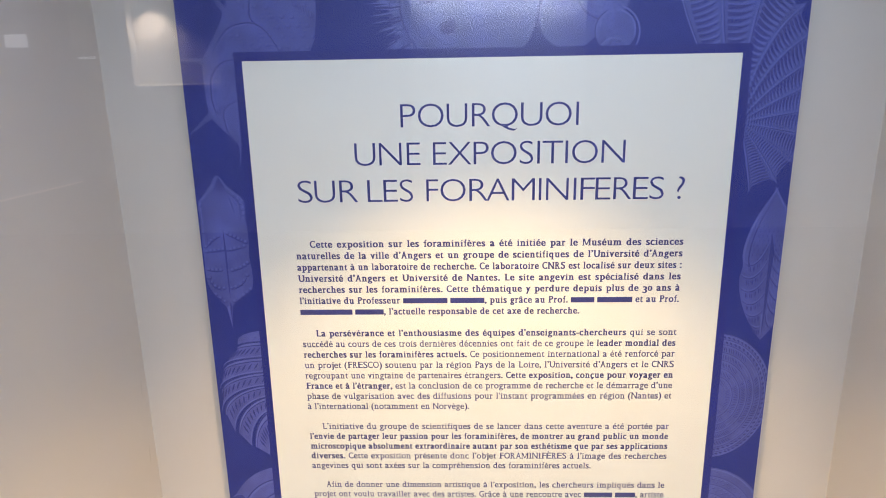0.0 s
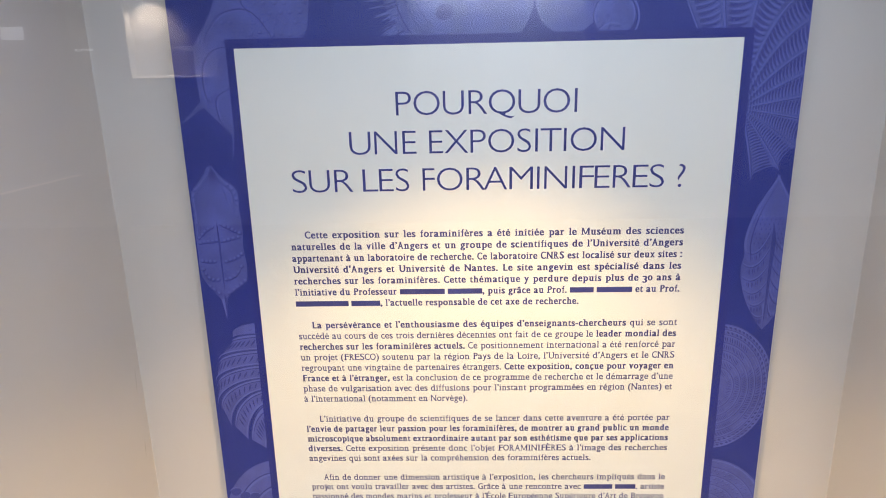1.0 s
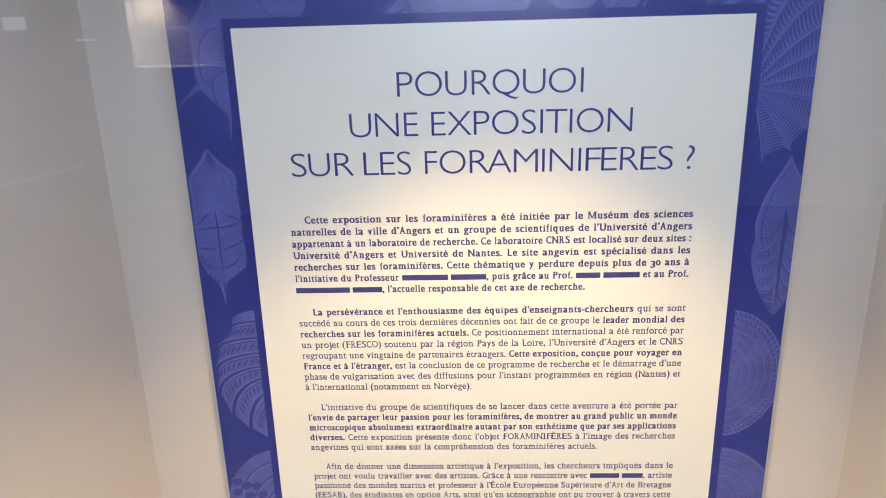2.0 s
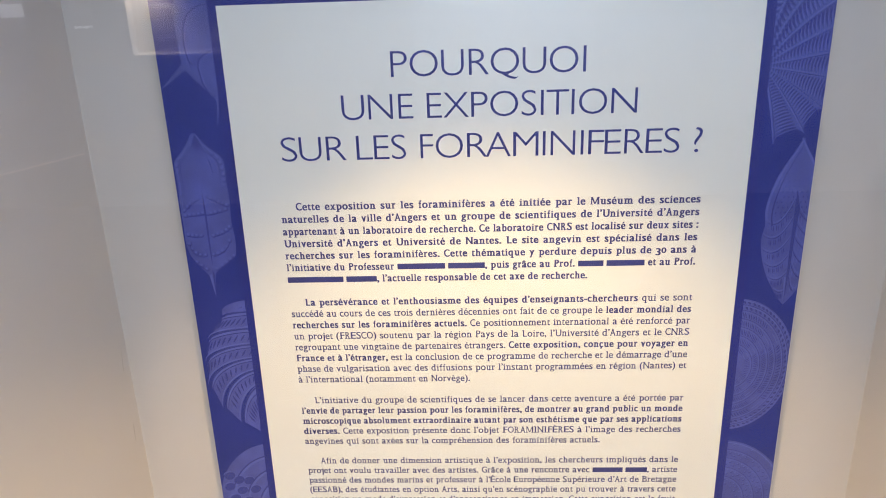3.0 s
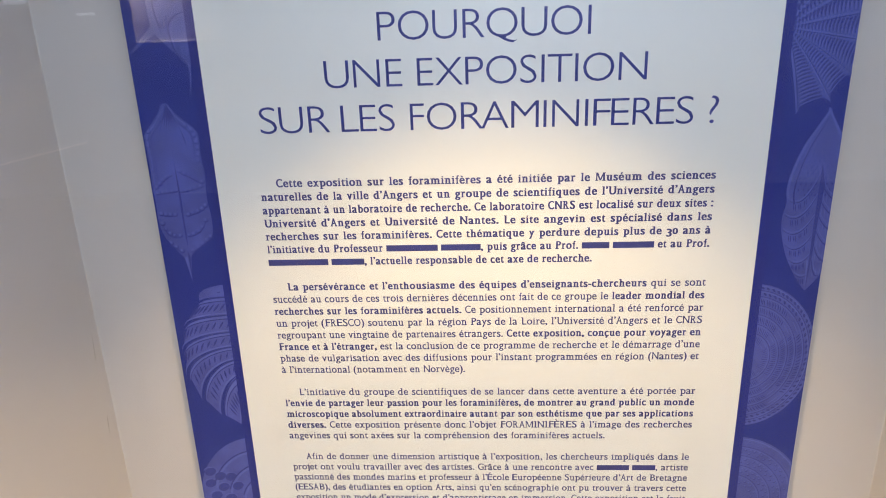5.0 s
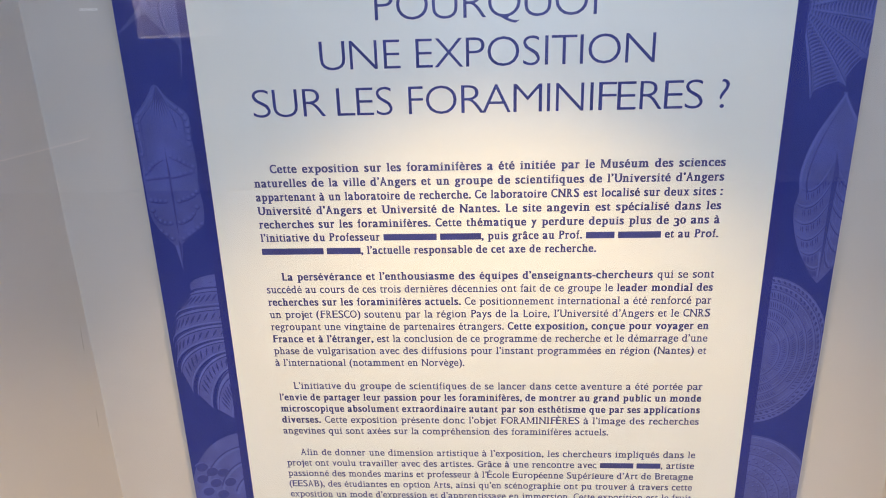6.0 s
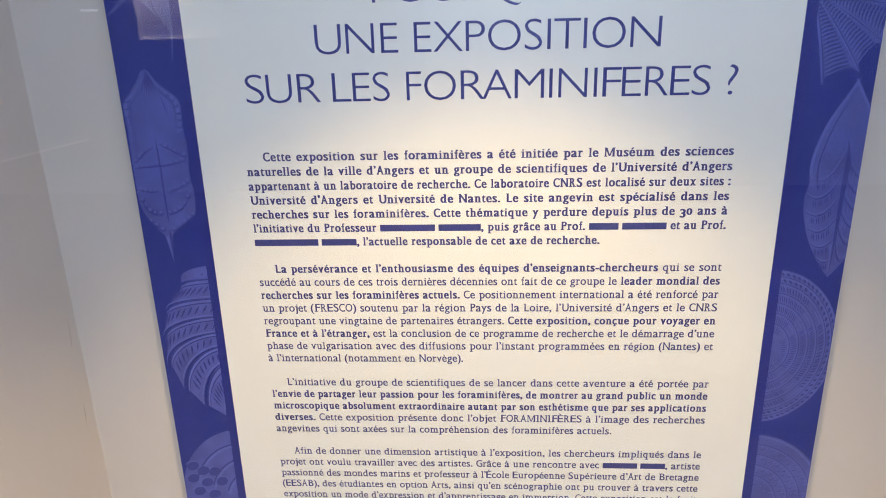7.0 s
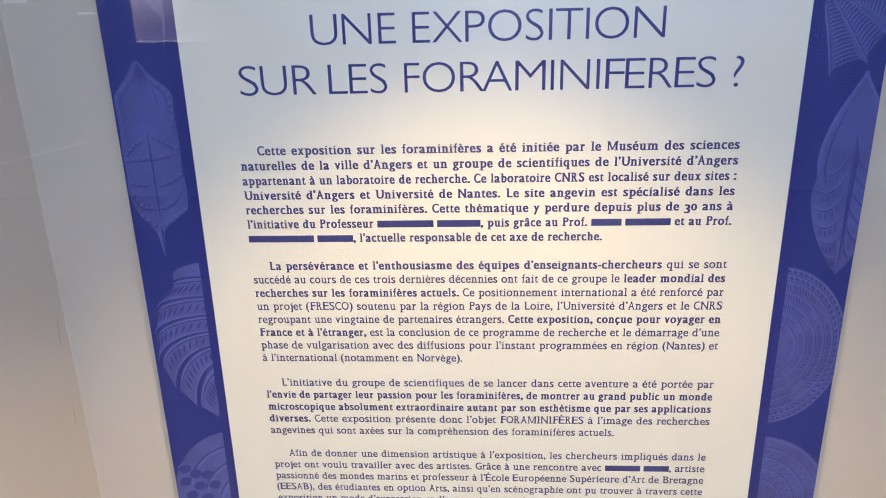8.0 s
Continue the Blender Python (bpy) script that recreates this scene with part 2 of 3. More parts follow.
# an added sloping bar on the wall opposite, glowing faintly to give a pale streak in the pane
streak = tagged(new("handrail"), "added pale sloping bar with a faint warm glow, standing in for a reflected streak", "handrail")
streak.location = (-4.0, ROOM_Y + 0.05, 0.41)
slope = math.atan2(0.184, 0.844)
turned = Matrix.Rotation(-slope, 4, "Y")
for name, dims, mat in (("streak_bar", (-0.62, 0.46, -0.02, 0.02, 0.018, 0.055, 0.008), WHITE), ("streak_line", (-0.60, 0.44, -0.012, 0.012, 0.0, 0.016, 0.003), STREAK_GLOW)):
    bm = box(*dims)
    bmesh.ops.transform(bm, matrix=turned, verts=bm.verts)
    part(name, bm, mat, streak)
for bx in (-0.45, 0.30):
    part("bracket", box(bx - 0.012, bx + 0.012, -0.05, 0.0, bx * math.tan(slope) + 0.02, bx * math.tan(slope) + 0.045), METAL, streak)

# a pale post with a small ledge that glows in place of light on it, and a small lit sign, on the wall opposite
ledge = tagged(part("wall_ledge", box(-3.43, -3.30, ROOM_Y, ROOM_Y + 0.06, 1.600, 1.622, 0.003), SIGN_LEDGE_GLOW), "small bright ledge on the wall, the light on it given as glow", "ledge")
post = tagged(part("wall_post", box(-3.47, -3.28, ROOM_Y, ROOM_Y + 0.05, 1.70, 2.9, 0.004), WHITE), "pale flat post on the wall", "post")
sign = tagged(part("lit_sign", box(-4.08, -3.89, ROOM_Y, ROOM_Y + 0.03, 1.71, 1.82, 0.004), SIGN_LEDGE_GLOW), "small lit white sign on the wall", "sign")

# white panel and lamp bar, both added to give the pane a pale column
tagged(part("glare_panel", box(WIN[0], WIN[1], ROOM_Y, ROOM_Y + 0.02, 0.45, 2.06, 0.003), WHITE), "white panel added below the window for its pale reflection", "panel")
washer = new("glare_lamp_bar")
washer.location = (0.26, -5.34, 2.12)
part("lamp_bar", box(-0.72, 0.72, -0.02, 0.02, 0.0, 0.03, 0.004), METAL, washer, "slim metal lamp bar")
for bx in (-0.5, 0.5):
    part("bracket", box(bx - 0.008, bx + 0.008, -0.16, -0.02, 0.008, 0.02), METAL, washer)
tagged(washer, "slim metal lamp bar added out of view to brighten the white panel", "lamp")

# ---- the exhibition panel ----
PL, PR, TOP, BOTTOM = -0.4035, 0.397, 1.715, 0.60
FL, FR, FR_TOP = -0.3330, 0.3295, 1.5695     # outer edge of the dark frame
PAL, PAR, PA_TOP = -0.3225, 0.3180, 1.5580     # edge of the white field
panel = tagged(new("exhibition_panel"), "tall blue and white printed exhibition panel with shell drawings and text", "panel")
panel.location = (0, FACE, BOTTOM)
UP = Matrix.Translation((0, -FACE, -BOTTOM))


def under(name, bm, mat, parent, label=""):
    """A part of the panel, built in world metres."""
    ob = part(name, bm, mat, parent, label)
    ob.matrix_parent_inverse = UP if parent is panel else Matrix.Identity(4)
    return ob


under("board", box(PL, PR, FACE + 0.0006, FACE + 0.010, BOTTOM, TOP), CORE, panel, "white foam core board")
under("blue_print", box(PL + 0.0002, PR - 0.0004, FACE, FACE + 0.0005, BOTTOM, TOP), BLUE, panel, "deep blue printed ground")


def sheet(x0, x1, z0, z1, y):
    bm = bmesh.new()
    bm.faces.new([bm.verts.new(p) for p in ((x0, y, z0), (x1, y, z0), (x1, y, z1), (x0, y, z1))])
    return bm


L_FILL, L_LIGHT, L_DARK, L_FRAME, L_PAPER, L_TEXT = (FACE - d for d in (0.0002, 0.0003, 0.0004, 0.0006, 0.0008, 0.0010))
for sx in (PL + 0.06, PR - 0.06):
    for sz in (BOTTOM + 0.06, TOP - 0.06):
        under("spacer", box(sx - 0.02, sx + 0.02, FACE + 0.010, BACK - 0.0003, sz - 0.02, sz + 0.02), CORE, panel)
under("frame_line", sheet(FL, FR, BOTTOM + 0.07, FR_TOP, L_FRAME), FRAME_BLUE, panel, "dark blue printed frame line")
under("text_field", sheet(PAL, PAR, BOTTOM + 0.08, PA_TOP, L_PAPER), PAPER, panel, "off-white printed text field")


class Art:
    """Collects the flat shapes of one printed drawing in three tones."""

    def __init__(self, seed):
        self.shapes = {"fill": [], "light": [], "dark": []}
        self.rnd = random.Random(seed)

    def poly(self, tone, pts):
        self.shapes[tone].append(pts)

    def stroke(self, tone, pts, w0, w1=None, w2=None):
        """A line of width w0 at its start, w1 in the middle, w2 at its end."""
        w1 = w0 if w1 is None else w1
        w2 = w1 if w2 is None else w2
        n = len(pts) - 1
        left, right = [], []
        for i, (x, z) in enumerate(pts):
            a, b = pts[max(i - 1, 0)], pts[min(i + 1, n)]
            dx, dz = b[0] - a[0], b[1] - a[1]
            d = math.hypot(dx, dz) or 1
            f = i / n
            w = (w0 + (w1 - w0) * 2 * f if f < 0.5 else w1 + (w2 - w1) * (2 * f - 1)) / 2
            left.append((x - dz / d * w, z + dx / d * w))
            right.append((x + dz / d * w, z - dx / d * w))
        for i in range(n):
            self.poly(tone, [left[i], right[i], right[i + 1], left[i + 1]])

    def oval(self, tone, c, rx, rz, n=20, tilt=0.0):
        ct, st = math.cos(tilt), math.sin(tilt)
        out = []
        for k in range(n):
            a = 2 * math.pi * k / n
            u, v = rx * math.cos(a), rz * math.sin(a)
            out.append((c[0] + u * ct - v * st, c[1] + u * st + v * ct))
        self.poly(tone, out)

    def arc(self, tone, c, rx, rz, a0, a1, w, n=24):
        self.stroke(tone, [(c[0] + rx * math.cos(radians(a0 + (a1 - a0) * k / n)), c[1] + rz * math.sin(radians(a0 + (a1 - a0) * k / n))) for k in range(n + 1)], w)

    def bump(self, c, r, tilt=0.7):
        """A small raised dot: a dark crescent with a light top."""
        pts = [(c[0] + r * math.cos(radians(a)), c[1] + 0.9 * r * math.sin(radians(a))) for a in (-165, -125, -85, -45, -5, 35)]
        self.stroke("dark", pts, r * 0.10, r * 0.62, r * 0.10)
        self.oval("light", (c[0] - r * 0.15, c[1] + r * 0.2), r * 0.55, r * 0.42, 8, tilt)

    def build(self, name, label):
        top = None
        for tone, mat, y in (("fill", ART_MID, L_FILL), ("light", ART_LIGHT, L_LIGHT), ("dark", ART_DARK, L_DARK)):
            verts, faces = [], []
            for k, pts in enumerate(self.shapes[tone]):
                lift = (k % 40) * 0.0000015
                faces.append(list(range(len(verts), len(verts) + len(pts))))
                verts += [(x, y - lift, z) for x, z in pts]
            mesh = bpy.data.meshes.new("lines")
            mesh.from_pydata(verts, [], faces)
            bm = bmesh.new()
            bm.from_mesh(mesh)
            bpy.data.meshes.remove(mesh)
            for co, no in (((PR - 0.0003, 0, 0), (1, 0, 0)), ((PL + 0.0003, 0, 0), (-1, 0, 0)), ((0, 0, TOP - 0.001), (0, 0, 1))):
                bmesh.ops.bisect_plane(bm, geom=bm.verts[:] + bm.edges[:] + bm.faces[:], plane_co=co, plane_no=no, clear_outer=True)
            if not bm.faces:
                bm.free()
                continue
            if top is None:
                top = under(name, bm, mat, panel, label)
            else:
                under({"light": "light_lines", "dark": "dark_lines"}[tone], bm, mat, top)["kind"] = "stuff"


def bezier(p0, p1, p2, n=14):
    return [((1 - t) ** 2 * p0[0] + 2 * t * (1 - t) * p1[0] + t * t * p2[0], (1 - t) ** 2 * p0[1] + 2 * t * (1 - t) * p1[1] + t * t * p2[1]) for t in (k / n for k in range(n + 1))]


def smooth(pts, n=8):
    """A smooth line through a few points."""
    out = []
    q = [pts[0], *pts, pts[-1]]
    for a, b, c, d in zip(q, q[1:], q[2:], q[3:]):
        for k in range(n):
            t = k / n
            out.append(tuple(0.5 * (2 * b[i] + (c[i] - a[i]) * t + (2 * a[i] - 5 * b[i] + 4 * c[i] - d[i]) * t * t + (3 * b[i] - a[i] - 3 * c[i] + d[i]) * t ** 3) for i in (0, 1)))
    return out + [pts[-1]]


def draw_webbed_shell():
    """Lobed shell with pimples, held in a web of thin spines."""
    art = Art(11)
    rnd = art.rnd
    vein = smooth([(-0.356, 1.655), (-0.349, 1.634), (-0.339, 1.617), (-0.350, 1.592), (-0.366, 1.567), (-0.371, 1.554), (-0.371, 1.520), (-0.369, 1.491), (-0.353, 1.470), (-0.336, 1.450), (-0.3385, 1.418)])
    art.poly("fill", smooth([(-0.336, 1.640), (-0.339, 1.617), (-0.350, 1.592), (-0.366, 1.567), (-0.371, 1.554), (-0.371, 1.520), (-0.369, 1.491), (-0.353, 1.470), (-0.336, 1.450), (-0.30, 1.44), (-0.232, 1.571), (-0.226, 1.587), (-0.223, 1.607), (-0.222, 1.632), (-0.228, 1.66)]))
    art.stroke("fill", vein, 0.006, 0.0085, 0.001)
    for pts, w in (([(-0.404, 1.561), (-0.386, 1.5605), (-0.369, 1.558)], 0.009), ([(-0.401, 1.465), (-0.379, 1.483), (-0.367, 1.492)], 0.011), ([(-0.300, 1.634), (-0.316, 1.624), (-0.339, 1.615)], 0.010)):
        art.stroke("fill", smooth(pts), 0.0015, w * 0.55, w)
    lobe_a = smooth([(-0.3605, 1.566), (-0.351, 1.584), (-0.337, 1.599), (-0.318, 1.605), (-0.300, 1.6035), (-0.287, 1.593), (-0.278, 1.580), (-0.273, 1.571)])
    lobe_b = smooth([(-0.304, 1.640), (-0.307, 1.625), (-0.307, 1.611), (-0.300, 1.6035)])
    lobe_c = smooth([(-0.333, 1.560), (-0.347, 1.5575), (-0.358, 1.549), (-0.365, 1.536), (-0.367, 1.518), (-0.364, 1.4965), (-0.356, 1.491)])
    lobe_d = smooth([(-0.330, 1.510), (-0.347, 1.5015), (-0.3535, 1.491), (-0.352, 1.478), (-0.349, 1.466), (-0.338, 1.452)])
    for line in (lobe_a, lobe_b, lobe_c, lobe_d):
        art.stroke("dark", [(x + rnd.uniform(-0.0005, 0.0005), z + rnd.uniform(-0.0005, 0.0005)) for x, z in line], 0.0010, 0.0022, 0.0012)
        art.stroke("light", [(x + 0.0022, z - 0.0020) for x, z in line], 0.0004, 0.0018, 0.0006)
    # pimples row by row, each lobe with its own spacing
    for x0, x1, z0, z1, step in ((-0.345, -0.282, 1.568, 1.598, 0.0105), (-0.298, -0.230, 1.575, 1.645, 0.0125), (-0.362, -0.332, 1.505, 1.550, 0.0085), (-0.349, -0.332, 1.455, 1.498, 0.0072)):
        for i in range(int((z1 - z0) / step) + 1):
            for j in range(int((x1 - x0) / step) + 1):
                p = (x0 + step * (j + 0.5 * (i % 2)) + rnd.uniform(-0.0016, 0.0016), z0 + step * i + rnd.uniform(-0.0016, 0.0016))
                if rnd.random() < 0.85:
                    art.bump(p, step * rnd.uniform(0.20, 0.29))
    # short hatching beside the lobes
    for (x, z), dx, count in (((-0.359, 1.572), 0.0028, 5), ((-0.364, 1.497), 0.0028, 5), ((-0.252, 1.634), 0.0034, 8)):
        for k in range(count):
            a = (x + dx * k, z + 0.0022 * k * (1 if dx < 0.003 else -1))
            art.stroke("dark", bezier(a, (a[0] + 0.0002, a[1] - 0.005), (a[0] + 0.0022, a[1] - 0.011)), 0.0004, 0.0013, 0.0004)
    art.build("webbed_shell_print", "pale blue drawing of a lobed shell in a spiny web")



def draw_plated_cone():
    """Long plated shell with a ribbed tip, rows of beads and a spike at its foot."""
    art = Art(12)
    rnd = art.rnd
    right = [(-0.3672, 1.4078), (-0.3615, 1.398), (-0.3505, 1.388), (-0.3395, 1.378), (-0.3365, 1.367), (-0.3372, 1.345), (-0.3358, 1.322), (-0.3372, 1.294), (-0.3350, 1.271), (-0.3375, 1.247), (-0.3496, 1.237), (-0.3640, 1.225), (-0.3675, 1.220), (-0.3709, 1.1885)]
    left = [(-0.3764, 1.220), (-0.3867, 1.2325), (-0.3975, 1.249), (-0.4012, 1.267), (-0.4010, 1.290), (-0.4015, 1.314), (-0.4005, 1.341), (-0.4015, 1.366), (-0.3995, 1.375), (-0.3897, 1.3865), (-0.3792, 1.4000), (-0.3765, 1.4065), (-0.3718, 1.4092)]
    art.poly("fill", smooth(right, 5) + smooth(left, 5))
    # rim of the dome, lit along its upper side
    for line, s in ((right[1:6], -1), (left[5:11], 1)):
        art.stroke("light", smooth([(x + s * 0.003, z - 0.001) for x, z in line]), 0.0008, 0.0028, 0.0008)
        art.stroke("dark", smooth([(x + s * 0.0075, z - 0.003) for x, z in line]), 0.0003, 0.0014, 0.0004)
    # ribs fanning down from the tip
    for k in range(8):
        f = k / 7
        foot = (-0.3790 + 0.0205 * f, 1.3815 - 0.008 * math.sin(math.pi * f))
        mid = (-0.3735 + 0.0090 * f, 1.397)
        art.stroke("dark", bezier((-0.3700 + 0.0012 * f, 1.4068 - 0.001 * (k % 3)), mid, foot), 0.0005, 0.0014, 0.0003)
        art.stroke("light", [(x + 0.0013, z) for x, z in bezier((-0.3695 + 0.0012 * f, 1.4058), mid, foot)], 0.0003, 0.0011, 0.0003)
    art.stroke("dark", bezier((-0.3575, 1.379), (-0.354, 1.369), (-0.3528, 1.358)), 0.0004, 0.0016, 0.0003)
    rows = ([(-0.3512, 1.3836), (-0.3452, 1.3775), (-0.3416, 1.3714), (-0.3402, 1.3640), (-0.3398, 1.3565), (-0.3404, 1.3490), (-0.3410, 1.3415)],
            [(-0.3954, 1.3768), (-0.3980, 1.3690), (-0.3982, 1.3600), (-0.3980, 1.3510), (-0.3976, 1.3412), (-0.3980, 1.3310)],
            [(-0.3970, 1.3100), (-0.3925, 1.3150), (-0.3880, 1.3192), (-0.3830, 1.3225), (-0.3780, 1.3250)],
            [(-0.3654, 1.3293), (-0.3600, 1.3268), (-0.3550, 1.3245), (-0.3500, 1.3214), (-0.3455, 1.3190), (-0.3405, 1.3165)],
            [(-0.3968, 1.3033), (-0.3905, 1.3043), (-0.3850, 1.3049), (-0.3786, 1.3054), (-0.3730, 1.3066), (-0.3625, 1.3063), (-0.3560, 1.3075), (-0.3500, 1.3090), (-0.3425, 1.3107)],
            [(-0.3963, 1.2774), (-0.3905, 1.2766), (-0.3850, 1.2762), (-0.3786, 1.2760)],
            [(-0.3630, 1.2758), (-0.3567, 1.2781), (-0.3505, 1.2802), (-0.3450, 1.2830), (-0.3405, 1.2868)],
            [(-0.3965, 1.2650), (-0.3940, 1.2575), (-0.3895, 1.2520), (-0.3835, 1.2494), (-0.3775, 1.2490)],
            [(-0.3660, 1.2494), (-0.3600, 1.2512), (-0.3540, 1.2548), (-0.3480, 1.2598), (-0.3426, 1.2684)],
            [(-0.3904, 1.2395), (-0.3840, 1.2345), (-0.3780, 1.2292)], [(-0.3640, 1.2298), (-0.3575, 1.2340), (-0.3510, 1.2385), (-0.3450, 1.2430), (-0.3395, 1.2475)])
    for i, line in enumerate(rows):
        if i > 1:
            art.stroke("dark", smooth([(x, z - 0.0032) for x, z in line]), 0.0006, 0.0018, 0.0006)
        for p in line:
            art.bump((p[0] + rnd.uniform(-0.0005, 0.0005), p[1]), rnd.uniform(0.0026, 0.0035) * (0.8 if i == 1 else 1.0))
    # the crack down the middle
    art.poly("dark", [(-0.3706, 1.3408), (-0.3693, 1.3200), (-0.3684, 1.2995), (-0.3688, 1.2759), (-0.3690, 1.2470), (-0.3697, 1.2324), (-0.3708, 1.2470), (-0.3712, 1.2759), (-0.3712, 1.2995), (-0.3712, 1.3200)])
    art.poly("light", [(-0.3758, 1.2205), (-0.3722, 1.2215), (-0.3709, 1.1900)])
    art.poly("dark", [(-0.3712, 1.2290), (-0.3685, 1.2210), (-0.3708, 1.1900)])
    art.build("plated_shell_print", "pale blue drawing of a beaded plated shell with a spike")



def draw_whorled_shell():
    """Turret shell in curved whorls with slanted cuts."""
    art = Art(13)
    xr = -0.318
    left = [(-0.366, 1.168), (-0.366, 1.161), (-0.391, 1.127), (-0.399, 1.091), (-0.3995, 1.054), (-0.383, 1.019), (-0.360, 0.996), (-0.334, 0.981)]
    right = [1.184, 1.168, 1.143, 1.119, 1.098, 1.080, 1.058, 1.012]

    def edge(i, f):
        (xl, zl), zr = left[i], right[i]
        return xr + (xl - xr) * math.cos(f * math.pi / 2), zl + (zr - zl) * math.sin(f * math.pi / 2)

    def between(i, f, s):
        a, b = edge(i, f), edge(i + 1, f)
        inset = 0.0045 * max(0.0, 1 - 3 * s) * math.cos(f * math.pi / 2) if i else 0.0
        return a[0] + (b[0] - a[0]) * s + inset, a[1] + (b[1] - a[1]) * s

    n = 18
    for i in range(7):
        up, low = [between(i, k / n, 0.0) for k in range(n + 1)], [between(i, k / n, 1.0) for k in range(n + 1)]
        art.poly("fill", up + low[::-1])
        if i:
            art.stroke("dark", [between(i, k / n, 0.05) for k in range(n + 1)], 0.0008, 0.0022, 0.0018)
            art.stroke("light", [between(i, k / n, 0.16) for k in range(n + 1)], 0.0006, 0.0032, 0.0026)
            art.stroke("dark", [between(i, k / n, 0.26) for k in range(n + 1)], 0.0004, 0.0013, 0.0012)
            art.stroke("light", [between(i, k / n, 0.93) for k in range(n + 1)], 0.0004, 0.0018, 0.0016)
            for k in range(9):
                f = 0.20 + 0.085 * k
                art.stroke("dark", [between(i, f + 0.05 * (0.5 - s), 0.40 + 0.38 * s) for s in (0, 0.5, 1)], 0.0010, 0.0026, 0.0006)
        else:
            art.bump((-0.340, 1.174), 0.0018)
    art.build("turret_shell_print", "pale blue drawing of a ribbed turret shell")


def draw_dome_shell():
    art = Art(14)
    c = (-0.318, 0.858)
    rx, rz = 0.088, 0.1025
    art.poly("fill", [(c[0] + rx * math.cos(radians(a)), c[1] + rz * math.sin(radians(a))) for a in range(60, 215, 4)] + [(c[0], c[1])])
    for k, s in enumerate((0.80, 0.63, 0.48)):
        cc = (c[0] + 0.006 * k, c[1] - 0.004 * k)
        art.arc("dark", cc, rx * s, rz * s, 80, 160, 0.0020)
        art.arc("light", cc, rx * s - 0.003, rz * s - 0.003, 80, 165, 0.0030)
    for k, (x, z) in enumerate(((-0.388, 0.905), (-0.375, 0.898), (-0.360, 0.897), (-0.390, 0.886), (-0.372, 0.880), (-0.352, 0.882), (-0.384, 0.866), (-0.364, 0.862))):
        art.oval("dark", (x, z), 0.0085, 0.0062, 14, 0.5)
        art.oval("fill", (x + 0.0015, z - 0.0015), 0.006, 0.004, 12, 0.5)
        art.arc("light", (x, z), 0.0095, 0.0072, 20, 170, 0.0012, 10)
    art.build("domed_shell_print", "pale blue drawing of a domed shell")


def draw_spiny_globe():
    art = Art(15)
    rnd = art.rnd
    c, r = (-0.035, 1.625), 0.095
    art.oval("fill", c, r, r, 40)
    for k in range(150):
        a = radians(rnd.uniform(95, 265))
        s = rnd.uniform(0.80, 1.02)
        length = rnd.uniform(0.012, 0.030)
        b = a + rnd.uniform(-0.15, 0.15)
        p = (c[0] + r * s * math.cos(a), c[1] + r * s * math.sin(a))
        art.stroke(rnd.choice(("light", "light", "dark")), [(p[0] + length * f * math.cos(b), p[1] + length * f * math.sin(b)) for f in (0, 0.5, 1)], 0.0024, 0.0016, 0.0003)
    for k in range(70):
        a, s = rnd.uniform(0, 6.28), math.sqrt(rnd.uniform(0.0, 0.8))
        art.bump((c[0] + r * s * math.cos(a), c[1] + r * s * math.sin(a)), rnd.uniform(0.0014, 0.0030))
    for ring in range(4):
        for k in range(13):
            a = radians(112 + 11.5 * k + 5.5 * (ring % 2))
            p = (c[0] + r * (0.93 - 0.13 * ring) * math.cos(a), c[1] + r * (0.93 - 0.13 * ring) * math.sin(a))
            art.arc("dark", p, 0.0052, 0.0052, math.degrees(a) - 70, math.degrees(a) + 70, 0.0011, 8)
            art.arc("light", (p[0] + 0.0008, p[1] + 0.0008), 0.0040, 0.0040, math.degrees(a) - 60, math.degrees(a) + 60, 0.0010, 8)
    art.arc("dark", c, 0.080, 0.082, 130, 250, 0.0016)
    for spot in ((-0.054, 1.596), (-0.078, 1.632)):
        art.oval("dark", spot, 0.011, 0.009, 18, 0.4)
    art.build("spiny_globe_print", "pale blue drawing of a spiny round shell")


def draw_bubble_shell():
    art = Art(16)
    rnd = art.rnd
    for c, r in (((0.100, 1.606), 0.040), ((0.142, 1.636), 0.034), ((0.157, 1.588), 0.0255), ((0.155, 1.560), 0.020)):
        art.oval("fill", c, r, r, 36)
        art.arc("light", c, r - 0.0012, r - 0.0012, -20, 200, 0.0022, 36)
        art.arc("dark", c, r + 0.0006, r + 0.0006, 120, 260, 0.0016, 30)
        for k in range(int(r * 2600)):
            a, s = rnd.uniform(0, 6.28), math.sqrt(rnd.uniform(0, 0.7))
            art.oval("dark", (c[0] + r * s * math.cos(a), c[1] + r * s * math.sin(a)), 0.0009, 0.0009, 7)
    art.arc("light", (0.157, 1.585), 0.030, 0.032, -30, 75, 0.0022)
    art.build("bubble_shell_print", "pale blue drawing of a shell of round bubbles")


